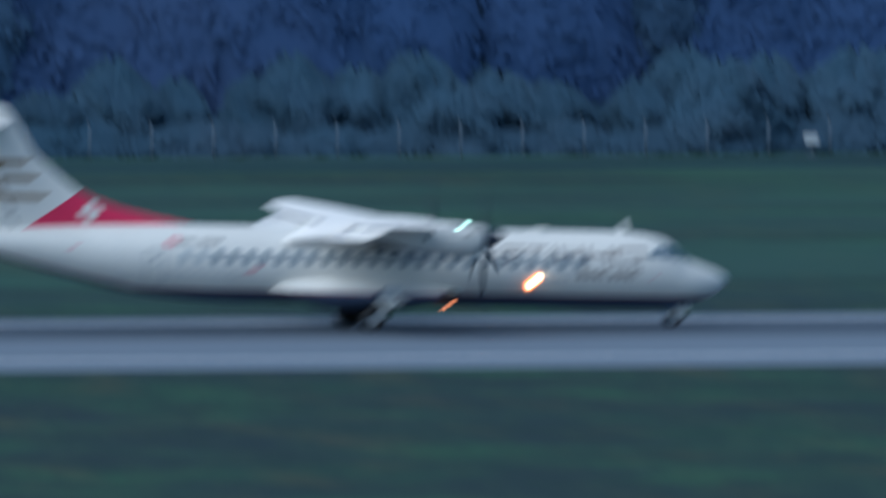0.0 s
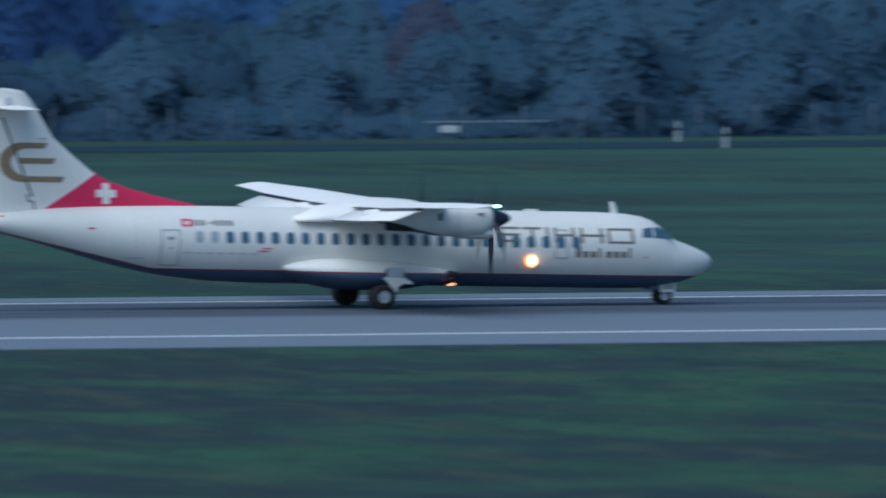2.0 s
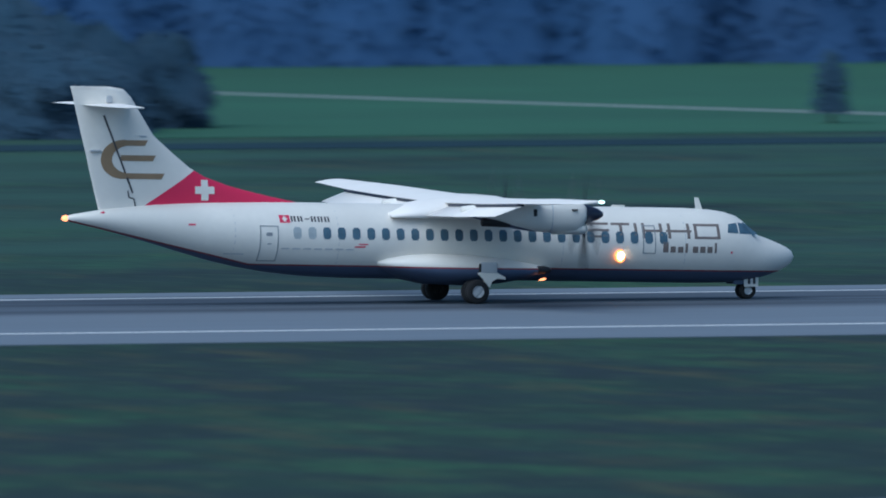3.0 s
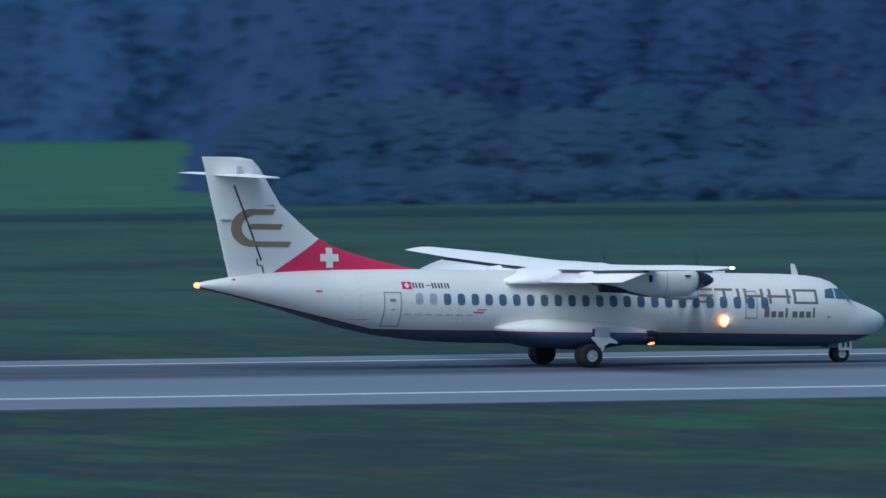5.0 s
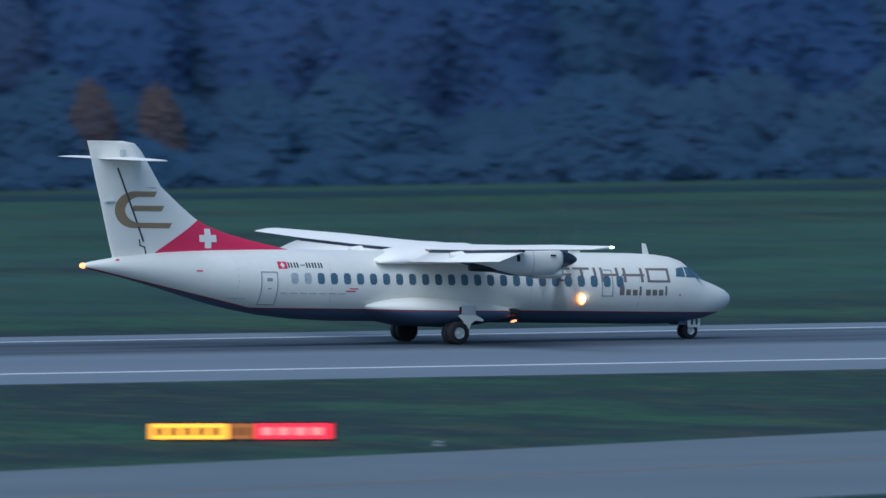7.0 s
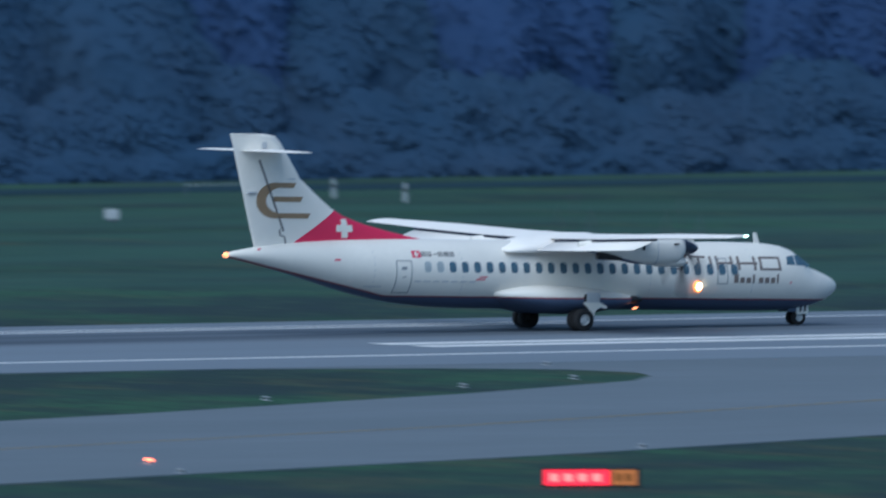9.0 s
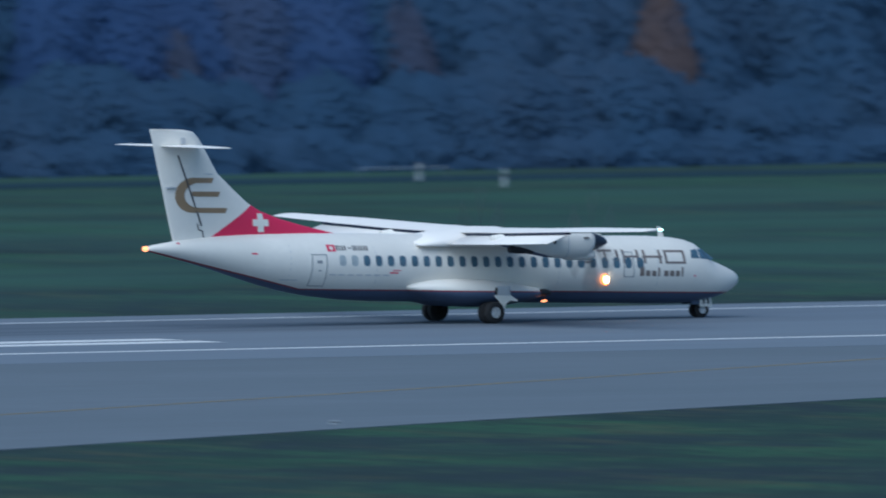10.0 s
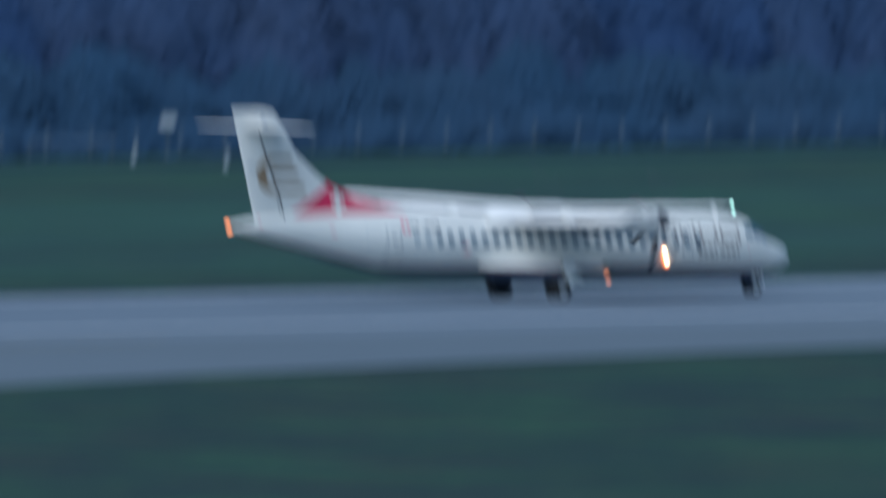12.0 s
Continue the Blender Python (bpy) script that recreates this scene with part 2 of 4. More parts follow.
# Blue distance haze is mixed into the green and brown leaf colours below.
M_LEAF = material("hazed_autumn_foliage", (0.035, 0.071, 0.113), 0.85, scale=0.12, second=(0.044, 0.068, 0.102), vary=0.2, spec=0.1)
M_LEAF_FAR = material("hazed_wood_foliage", (0.031, 0.061, 0.146), 0.85, scale=0.05, second=(0.038, 0.061, 0.132), vary=0.2, spec=0.1)
# The far wood's leaves are paler and bluer: distance haze put into their colour.
M_LEAF_HAZE = material("hazed_far_foliage", (0.048, 0.099, 0.214), 0.85, scale=0.05, second=(0.051, 0.094, 0.192), vary=0.2, spec=0.1)
M_LEAF_OLIVE = material("hazed_olive_foliage", (0.031, 0.063, 0.120), 0.85, scale=0.10, second=(0.038, 0.063, 0.111), vary=0.2, spec=0.1)
M_LEAF_BROWN = material("hazed_turning_foliage", (0.039, 0.063, 0.131), 0.85, scale=0.12, second=(0.045, 0.063, 0.120), vary=0.2, spec=0.1)
M_LEAF_RUST = material("hazed_rust_foliage", (0.048, 0.055, 0.089), 0.85, scale=0.3, second=(0.040, 0.053, 0.092), vary=0.2, spec=0.1)
M_LEAF_OR = material("orange_foliage", (0.075, 0.057, 0.057), 0.85, scale=0.5, second=(0.051, 0.052, 0.072), vary=0.2, spec=0.1)
M_BARK = material("bark", (0.07, 0.06, 0.055), 0.9, scale=2, vary=0.4, bump=0.4)
M_POST = material("weathered_concrete", (0.11, 0.14, 0.17), 0.9, vary=0.3)
M_TRACK = material("pale_gravel", (0.24, 0.27, 0.27), 0.9, scale=0.8)
M_MASTW = material("mast_white", (0.55, 0.57, 0.58), 0.6)
M_MASTR = material("mast_red", (0.46, 0.06, 0.10), 0.6)
M_DULL = material("weathered_white_plastic", (0.38, 0.41, 0.43), 0.6)
M_LENS = material("dusty_clear_lens", (0.24, 0.26, 0.28), 0.5)
M_PLASTIC = material("white_plastic", (0.5, 0.52, 0.54), 0.5)
M_ROAD = material("perimeter_road", (0.026, 0.050, 0.066), 0.95, scale=0.2, vary=0.2, spec=0.08)
M_MEADOW = material("meadow_grass", (0.048, 0.122, 0.075), 0.95, scale=0.06, second=(0.039, 0.094, 0.062), vary=0.25, stretch=(0.5, 1, 1), spec=0.2)


# ---- mesh helpers ----
def mesh_of(name, bm, smooth=True):
    me = bpy.data.meshes.new(name)
    bm.normal_update()
    bm.to_mesh(me)
    bm.free()
    for p in me.polygons:
        p.use_smooth = smooth
    return me


def part(name, bm, mat, parent=None, label="", smooth=False, m=None):
    """One mesh object, under a thing or a part."""
    me = bm if isinstance(bm, bpy.types.Mesh) else mesh_of(name, bm, smooth)
    if not me.materials:
        me.materials.append(mat)
    ob = new(name, me)
    ob.parent = parent
    if m is not None:
        ob.matrix_basis = m
    return tagged(ob, label=label)


def root(name, m, label, category, group=""):
    return tagged_root(new(name), m, label, category, group)


def tagged_root(ob, m, label, category, group):
    ob.matrix_basis = m
    return tagged(ob, label=label, category=category, group=group)


def boxes(*specs, bevel=0.0):
    """Boxes joined: (x0, x1, y0, y1, z0, z1) each."""
    bm = bmesh.new()
    for x0, x1, y0, y1, z0, z1 in specs:
        r = bmesh.ops.create_cube(bm, size=1)
        bmesh.ops.transform(bm, verts=r["verts"], matrix=Matrix.Translation(((x0 + x1) / 2, (y0 + y1) / 2, (z0 + z1) / 2)) @ Matrix.Diagonal((x1 - x0, y1 - y0, z1 - z0, 1)))
    if bevel:
        bmesh.ops.bevel(bm, geom=bm.edges[:], offset=bevel, segments=2, affect='EDGES')
    return bm


def tube(p0, p1, r0, r1=None, seg=12, bm=None):
    bm = bm or bmesh.new()
    p0, p1 = Vector(p0), Vector(p1)
    r = bmesh.ops.create_cone(bm, cap_ends=True, segments=seg, radius1=r0, radius2=r0 if r1 is None else r1, depth=(p1 - p0).length)
    q = (p1 - p0).to_track_quat("Z", "Y").to_matrix().to_4x4()
    bmesh.ops.transform(bm, verts=r["verts"], matrix=Matrix.Translation((p0 + p1) / 2) @ q)
    return bm


def loft(rings, close=True, caps=True):
    """Skin over rings of equal point counts."""
    bm = bmesh.new()
    vs = [[bm.verts.new(p) for p in ring] for ring in rings]
    n = len(rings[0])
    for a, b in zip(vs, vs[1:]):
        for i in range(n if close else n - 1):
            j = (i + 1) % n
            bm.faces.new((a[i], a[j], b[j], b[i]))
    if caps:
        bm.faces.new(vs[0][::-1])
        bm.faces.new(vs[-1])
    bmesh.ops.recalc_face_normals(bm, faces=bm.faces[:])
    return bm


def prism(outline, z0, z1):
    """An outline in x, y raised from z0 to z1."""
    return loft([[(x, y, z0) for x, y in outline], [(x, y, z1) for x, y in outline]])


def lathe(profile, seg=24, caps=True):
    """Profile of (x, r), turned about the x axis."""
    return loft([[(x, r * math.cos(a), r * math.sin(a)) for a in (2 * math.pi * k / seg for k in range(seg))] for x, r in profile], caps=caps)


def interp(table, x):
    """Smooth columns of a table sorted by falling x."""
    if x >= table[0][0]:
        return table[0][1:]
    for k, (a, b) in enumerate(zip(table, table[1:])):
        if x >= b[0]:
            u = (x - a[0]) / (b[0] - a[0])
            return [p + (q - p) * u for p, q in zip(a[1:], b[1:])]
    return table[-1][1:]

# ---- ground, runway, taxiway ----
NEAR_LINE, FAR_LINE, NEAR_EDGE, FAR_EDGE = 881.35, 911.5, 871.7, 917.9


def setting(name, bm, mat, label, smooth=False):
    return tagged(part(name, bm, mat, None, label, smooth), category=name.split("_")[0], kind="structure")


def ground_sheet():
    """One sheet to the horizon; behind the perimeter road it swells a little."""
    bm = bmesh.new()
    xs = [-4000, -1500, -500] + list(range(0, 1101, 20)) + [1500, 2500, 4500]
    ys = [-3500, -1000, 0, 400] + list(range(600, 1301, 12)) + [1500, 2200, 4500]
    grid = [[bm.verts.new((x, y, height(x, y))) for x in xs] for y in ys]
    for a, b in zip(grid, grid[1:]):
        for i in range(len(xs) - 1):
            bm.faces.new((a[i], a[i + 1], b[i + 1], b[i]))
    return bm


def height(x, y):
    if y < 925 or y > 1068:
        return 0.0
    edge = min((y - 925) / 25, (1068 - y) / 25, 1.0)
    return 0.22 * edge * noise.noise((x * 0.03, y * 0.03, 0.0))


setting("ground", ground_sheet(), M_GRASS, "dark green mown airfield grass with browner streaks", True)
setting("runway", boxes((-700, 1500, NEAR_EDGE, FAR_EDGE, -0.3, 0.03)), M_ASPHALT, "grey asphalt runway with white edge lines")
for y, w in ((NEAR_LINE, 0.34), (FAR_LINE + 1.2, 0.2)):
    setting("runway_line", boxes((-600, 1400, y - w, y + w, 0.0, 0.042)), M_MARK, "white painted runway edge line")
for x0, x1 in ((231.0, 254.0), (533.0, 556.0)):
    for y in (889.6, 892.6):
        setting("touchdown_mark", boxes((x0, x1, y - 0.9, y + 0.9, 0.0, 0.044)), M_MARK, "white painted touchdown zone bar")
setting("touchdown_mark", boxes((519.0, 553.0, 910.4, 911.0, 0.0, 0.044)), M_MARK, "white painted touchdown zone bar")
taxi = [(-60, 587), (200, 664), (435, 771), (481, 792), (519, 812), (568, 835), (586, 841.5), (599, 845.5), (612, 848.5), (640, 855), (668, 863), (690, 871.6),
        (514, 871.6), (521, 868.5), (524.5, 865), (525, 861), (523.5, 857.5), (520, 853), (508, 844.5), (488, 833), (463, 820.5), (434, 807), (394, 791), (200, 705), (-60, 627)]
setting("taxiway", prism(taxi, -0.3, 0.026), M_TAXI, "grey asphalt taxiway that joins the runway at a slant")
line = [(200, 684.5), (385, 769), (449, 797.5), (490, 816), (530, 838), (565, 858), (590, 869)]
bm = bmesh.new()
for (xa, ya), (xb, yb) in zip(line, line[1:]):
    n = Vector((ya - yb, xb - xa, 0)).normalized() * 0.12
    for z in (0.034,):
        q = [bm.verts.new((p[0] + s * n.x, p[1] + s * n.y, z)) for p, s in (((xa, ya), -1), ((xb, yb), -1), ((xb, yb), 1), ((xa, ya), 1))]
        bm.faces.new(q)
setting("taxiway_line", bm, M_YMARK, "worn yellow taxiway centre line")
setting("perimeter_road", boxes((-500, 1500, 1082, 1090, -0.2, 0.03)), M_ROAD, "grey perimeter road before the fence")
setting("meadow", prism([(395, 1098), (520, 1098), (640, 1206), (380, 1206)], -0.2, 0.03), M_MEADOW, "bright green meadow between two woods")
setting("farm_track", prism([(404, 1211), (426.7, 1161), (433.6, 1143.3), (443.3, 1120), (453.6, 1092), (454.3, 1092), (444, 1122), (434.3, 1145.3), (427.4, 1163), (404.7, 1213)], -0.1, 0.05), M_TRACK, "pale gravel farm track across the meadow")


# ---- foliage ----
SOFT = 0.15


def quads_mesh(name, v, mat):
    n = len(v) // 4
    me = bpy.data.meshes.new(name)
    me.vertices.add(4 * n)
    me.vertices.foreach_set("co", v.astype(np.float32).ravel())
    me.loops.add(4 * n)
    me.loops.foreach_set("vertex_index", np.arange(4 * n, dtype=np.int32))
    me.polygons.add(n)
    me.polygons.foreach_set("loop_start", np.arange(0, 4 * n, 4, dtype=np.int32))
    me.update(calc_edges=True)
    me.materials.append(mat)
    # soft shading: the leaves of a crown share one broad slope towards the light
    q = v.reshape(-1, 4, 3)
    nrm = np.cross(q[:, 2] - q[:, 0], q[:, 3] - q[:, 1])
    nrm /= np.linalg.norm(nrm, axis=1)[:, None] + 1e-9
    nrm = nrm * SOFT + np.array([0.0, -0.5, 0.87])
    nrm /= np.linalg.norm(nrm, axis=1)[:, None]
    me.polygons.foreach_set("use_smooth", np.ones(n, dtype=bool))
    me.normals_split_custom_set_from_vertices(np.repeat(nrm, 4, axis=0).tolist())
    return me


def crown_hull(rng, h, r, nu=28, nv=18, rough=1.0):
    """An uneven crown as a grid of points, from the ground to the top, and its outward normals."""
    a = np.linspace(0, 2 * np.pi, nu, endpoint=False)[None, :]
    z = np.linspace(0.0, 1.0, nv)[:, None]
    p = rng.uniform(0, 6.28, 6)
    wide = (1.0 - 0.22 * z) * np.sqrt(np.clip(1 - np.clip((z - 0.30) / 0.71, 0, 1) ** 2.4, 0, 1))
    lump = 1 + rough * (0.12 * np.sin(2 * a + p[0] + 3 * z) + 0.09 * np.sin(3 * a + p[1] - 6 * z) + 0.08 * np.sin(5 * a + p[2] + 11 * z) + 0.09 * np.sin(9 * z + p[3]) + 0.06 * np.sin(8 * a + 15 * z + p[4]))
    rad = r * wide * lump
    zz = h * (z + (0.04 * np.sin(3 * a + p[5]) + 0.03 * np.sin(7 * a + p[2])) * z)
    return np.stack([rad * np.cos(a), rad * np.sin(a), zz + 0 * a], axis=2)


def hull_quads(g, shrink=0.96):
    """The crown's closed body, four corners a face."""
    s = g.copy()
    s[:, :, :2] *= shrink
    n = np.roll(s, -1, axis=1)
    return np.stack([s[:-1], n[:-1], n[1:], s[1:]], axis=2).reshape(-1, 3)


def hull_leaves(rng, g, count, leaf, spread):
    """Leaves that cover the crown's body, turned outwards and up."""
    nv, nu = g.shape[:2]
    i, j = rng.integers(0, nv - 1, count), rng.integers(0, nu, count)
    u, v = rng.uniform(0, 1, (count, 1)), rng.uniform(0, 1, (count, 1))
    k = (j + 1) % nu
    p = (1 - v) * ((1 - u) * g[i, j] + u * g[i, k]) + v * ((1 - u) * g[i + 1, j] + u * g[i + 1, k])
    out = p * np.array([1.0, 1.0, 0.0])
    out /= np.linalg.norm(out, axis=1)[:, None] + 1e-6
    p = p + out * rng.uniform(-0.4, 1.0, (count, 1)) * spread + rng.normal(size=(count, 3)) * spread * 0.35
    nrm = out * 0.5 + np.array([0.0, -0.55, 0.3]) + rng.normal(size=(count, 3)) * 0.18
    nrm /= np.linalg.norm(nrm, axis=1)[:, None]
    a = np.cross(nrm, rng.normal(size=(count, 3)))
    a /= np.linalg.norm(a, axis=1)[:, None]
    b = np.cross(nrm, a)
    s = leaf * rng.uniform(0.6, 1.3, (count, 1))
    return np.stack([p - a * s, p - b * s * 0.6, p + a * s, p + b * s * 0.6], axis=1).reshape(-1, 3)


rng = np.random.default_rng(5)
TREES = []
for k in range(7):
    h, r = rng.uniform(4.6, 6.4), rng.uniform(2.3, 3.0)
    g = crown_hull(rng, h, r)
    crown = quads_mesh("crown", np.concatenate([hull_quads(g), hull_leaves(rng, g, 1150, 0.19, 0.14)]), M_LEAF)
    bm = tube((0, 0, -0.1), (0.1, 0, h * 0.55), 0.14, 0.07, 7)
    for j in range(5):
        a = j * 1.3 + k
        tube((0.05, 0, h * (0.2 + 0.07 * j)), (r * 0.7 * math.cos(a), r * 0.7 * math.sin(a), h * (0.5 + 0.07 * j)), 0.06, 0.02, 5, bm)
    TREES.append((h, mesh_of("trunk", bm), crown))


def edge_tree(x, y, s, turn, k, label, slim=1.0):
    t = root("tree", pose(x, y, 0, 0, 0, turn), label, "tree", "trees along the wood's edge")
    t.matrix_basis = pose(x, y, 0, 0, 0, turn) @ Matrix.Diagonal((s * slim, s * slim, s, 1))
    part("trunk", TREES[k][1], M_BARK, t)
    part("crown", TREES[k][2], M_LEAF, t)


x = 205.0
while x < 410:
    taper = 0.42 + 0.58 * min(1.0, max(0.0, (413 - x) / 30))
    taper *= 0.68 + 0.32 * min(1.0, max(0.0, (x - 364) / 18))
    for row in range(3 if x > 340 else 2):
        if x < (397.5, 401.5, 405.5)[row]:
            edge_tree(x + rng.uniform(-1, 1), 1101 + 6 * row + rng.uniform(-1.3, 1.3), taper * (rng.uniform(0.72, 1.05) + 0.14 * row), rng.uniform(-45, 45), int(rng.integers(7)), "small green tree at the dark wood's edge", 1.25)
    x += rng.uniform(1.7, 2.8)
for px, py, s in ((435.8, 1110, 0.52), (442.2, 1107, 0.5), (449.5, 1101, 0.42)):
    t = root("tree", pose(px, py, 0), "slim dark tree standing in the meadow", "tree", "lone trees in the meadow")
    h = 6.0 * s
    part("trunk", tube((0, 0, -0.1), (0.1, 0, h * 0.9), 0.11, 0.03, 7), M_BARK, t)
    g = crown_hull(rng, h * 0.82, 0.62, 20, 14) + np.array([0.0, 0.0, h * 0.16])
    part("crown", quads_mesh("crown", np.concatenate([hull_quads(g, 0.8), hull_leaves(rng, g, 900, 0.09, 0.22)]), M_LEAF), M_LEAF, t)


def wood(spots, name, mats, label, leaves=1750, leaf=0.25):
    """A wood of tall trees: uneven crowns down to the undergrowth, clad in leaves; neighbours share a tone."""
    rows, tones = [], []
    for x, y, h, r, back in spots:
        g = crown_hull(rng, h, r, 28 if back < 2 else 18, 18 if back < 2 else 11, 0.45)
        q = np.concatenate([hull_quads(g), hull_leaves(rng, g, int(leaves * (1.0, 1.0, 0.2, 0.25)[back]), leaf * (1.0, 1.0, 1.7, 0.8)[back], 0.16)])
        rows.append(q + np.array([x, y, 0.0]))
        tone = 0.5 + 0.75 * noise.noise((x * 0.035, y * 0.05, 3.0)) + rng.uniform(-0.22, 0.22)
        tones.append(np.full(len(q) // 4, min(1, len(mats) - 1) if back in (0, 3) else int(min(len(mats) - 1, max(0.0, tone * len(mats)))), dtype=np.int32))
    me = quads_mesh(name, np.concatenate(rows), mats[0])
    for m in mats[1:]:
        me.materials.append(m)
    me.polygons.foreach_set("material_index", np.concatenate(tones))
    return tagged(new(name, me), label=label, category="wood", kind="stuff")


spots = []
x = 494.0
while x < 950:
    spots.append((x, 1103 + rng.uniform(-0.8, 0.8), rng.uniform(2.8, 5.2), rng.uniform(2.6, 3.4), 0))
    x += rng.uniform(1.9, 2.8)
x = 494.0
while x < 950:
    spots.append((x, 1100.4 + rng.uniform(-0.4, 0.4), rng.uniform(1.0, 2.2), rng.uniform(1.7, 2.3), 3))
    x += rng.uniform(1.6, 2.4)
for row, y in enumerate((1108, 1113, 1119)):
    x = 190.0 + 3 * row
    while x < 960:
        if not 352 + 3 * row < x < 500:
            spots.append((x, y + rng.uniform(-1.5, 1.5), rng.uniform(9.5, 13.5) + 2.4 * row, rng.uniform(4.2, 5.6), 1 + (row > 0)))
        x += rng.uniform(3.0, 4.6)
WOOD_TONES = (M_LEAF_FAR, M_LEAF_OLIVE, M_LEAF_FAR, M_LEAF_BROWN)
wood([(x, 1099.6 + rng.uniform(-0.3, 0.3), rng.uniform(0.8, 1.7), rng.uniform(1.4, 2.0), 3) for x in np.arange(206.0, 399.0, 1.7)], "undergrowth", (M_LEAF,), "low green shrubs along the wood's edge", 1600, 0.2)
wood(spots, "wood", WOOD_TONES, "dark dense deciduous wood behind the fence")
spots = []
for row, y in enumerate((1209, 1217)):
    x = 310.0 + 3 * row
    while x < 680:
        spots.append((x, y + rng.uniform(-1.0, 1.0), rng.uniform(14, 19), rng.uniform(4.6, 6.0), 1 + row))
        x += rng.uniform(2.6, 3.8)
wood(spots, "far_wood", (M_LEAF_HAZE,), "dark wood beyond the meadow")
spots = ([], [])
for bear, h, r, bright in ((16.02, 5.2, 1.9, 1), (15.80, 6.8, 2.2, 0), (16.59, 4.9, 1.5, 1), (14.4, 6.8, 2.2, 0), (18.5, 5.6, 2.0, 0), (31.92, 6.6, 2.0, 0), (32.4, 7.6, 2.2, 0), (32.95, 8.0, 2.0, 1), (33.5, 6.6, 2.0, 0), (27.51, 4.6, 1.2, 1), (27.65, 4.4, 1.2, 1), (27.15, 5.3, 2.0, 0), (26.82, 6.7, 2.0, 0)):
    y = 1101.2 if 25 < bear < 30 else 1104.4
    spots[bright].append((y * math.tan(radians(bear)), y, h, r, 1))
wood(spots[1], "autumn_trees", (M_LEAF_OR,), "rust-orange autumn trees in the dark wood", 900, 0.16)
wood(spots[0], "turning_trees", (M_LEAF_RUST,), "brownish turning trees in the dark wood", 900, 0.16)


# ---- the airliner: x forward from the nose, level datum, then pitched on its gear ----
PITCH = Matrix.Translation((-12.7, 0, 0)) @ Matrix.Rotation(math.atan(0.023), 4, 'Y') @ Matrix.Translation((12.7, 0, 0))
# station, top, bottom, half width
FUS = [(0.0, 1.83, 1.75, 0.04), (-0.1, 2.00, 1.58, 0.22), (-0.3, 2.13, 1.42, 0.40), (-0.6, 2.26, 1.26, 0.60), (-1.0, 2.41, 1.12, 0.82), (-1.4, 2.54, 1.01, 0.98),
       (-1.7, 2.72, 0.94, 1.08), (-2.0, 3.02, 0.90, 1.16), (-2.3, 3.22, 0.87, 1.24), (-2.7, 3.34, 0.84, 1.31), (-3.2, 3.41, 0.82, 1.37), (-4.2, 3.455, 0.81, 1.43), (-5.0, 3.46, 0.81, 1.43),
       (-9.0, 3.46, 0.81, 1.43), (-13.0, 3.46, 0.81, 1.43), (-17.0, 3.46, 0.82, 1.43), (-18.5, 3.46, 0.87, 1.42), (-20.0, 3.46, 1.01, 1.36), (-21.0, 3.45, 1.17, 1.27), (-22.0, 3.43, 1.38, 1.15), (-23.0, 3.39, 1.64, 1.0),
       (-24.0, 3.33, 1.92, 0.83), (-25.0, 3.23, 2.18, 0.65), (-26.0, 3.10, 2.42, 0.45), (-27.0, 2.93, 2.63, 0.2), (-27.3, 2.85, 2.70, 0.08)]


def fus_ring(x, n=44):
    top, bot, hw = interp(FUS, x)
    zc, hh = (top + bot) / 2, (top - bot) / 2
    return [(x, hw * math.sin(a), zc + hh * math.cos(a)) for a in (2 * math.pi * k / n for k in range(n))]


def fus_y(x, z):
    top, bot, hw = interp(FUS, x)
    zc, hh = (top + bot) / 2, (top - bot) / 2
    return hw * math.sqrt(max(0.0, 1 - ((z - zc) / hh) ** 2))


def skin_patch(quad, off=0.008, side=-1, n=5, deep=0.05):
    """A plate that follows the fuselage side between four (x, z) corners."""
    outer, inner = [], []
    for j in range(n + 1):
        for i in range(n + 1):
            u, v = i / n, j / n
            x = (1 - v) * ((1 - u) * quad[0][0] + u * quad[1][0]) + v * ((1 - u) * quad[3][0] + u * quad[2][0])
            z = (1 - v) * ((1 - u) * quad[0][1] + u * quad[1][1]) + v * ((1 - u) * quad[3][1] + u * quad[2][1])
            y = fus_y(x, z)
            outer.append((x, side * (y + off), z))
            inner.append((x, side * max(0.0, y - deep), z))
    bm = bmesh.new()
    vo, vi = [bm.verts.new(p) for p in outer], [bm.verts.new(p) for p in inner]
    w = n + 1
    for j in range(n):
        for i in range(n):
            bm.faces.new((vo[j * w + i], vo[j * w + i + 1], vo[(j + 1) * w + i + 1], vo[(j + 1) * w + i]))
    rim = [i for i in range(w)] + [j * w + n for j in range(1, w)] + [n * w + i for i in range(n - 1, -1, -1)] + [j * w for j in range(n - 1, 0, -1)]
    for a, b in zip(rim, rim[1:] + rim[:1]):
        bm.faces.new((vo[a], vo[b], vi[b], vi[a]))
    bmesh.ops.recalc_face_normals(bm, faces=bm.faces[:])
    return bm


def rect(x0, x1, z0, z1, **kw):
    return skin_patch([(x0, z0), (x1, z0), (x1, z1), (x0, z1)], **kw)


def join(*bms):
    out = bmesh.new()
    for b in bms:
        me = bpy.data.meshes.new("tmp")
        b.to_mesh(me)
        b.free()
        out.from_mesh(me)
        bpy.data.meshes.remove(me)
    return out


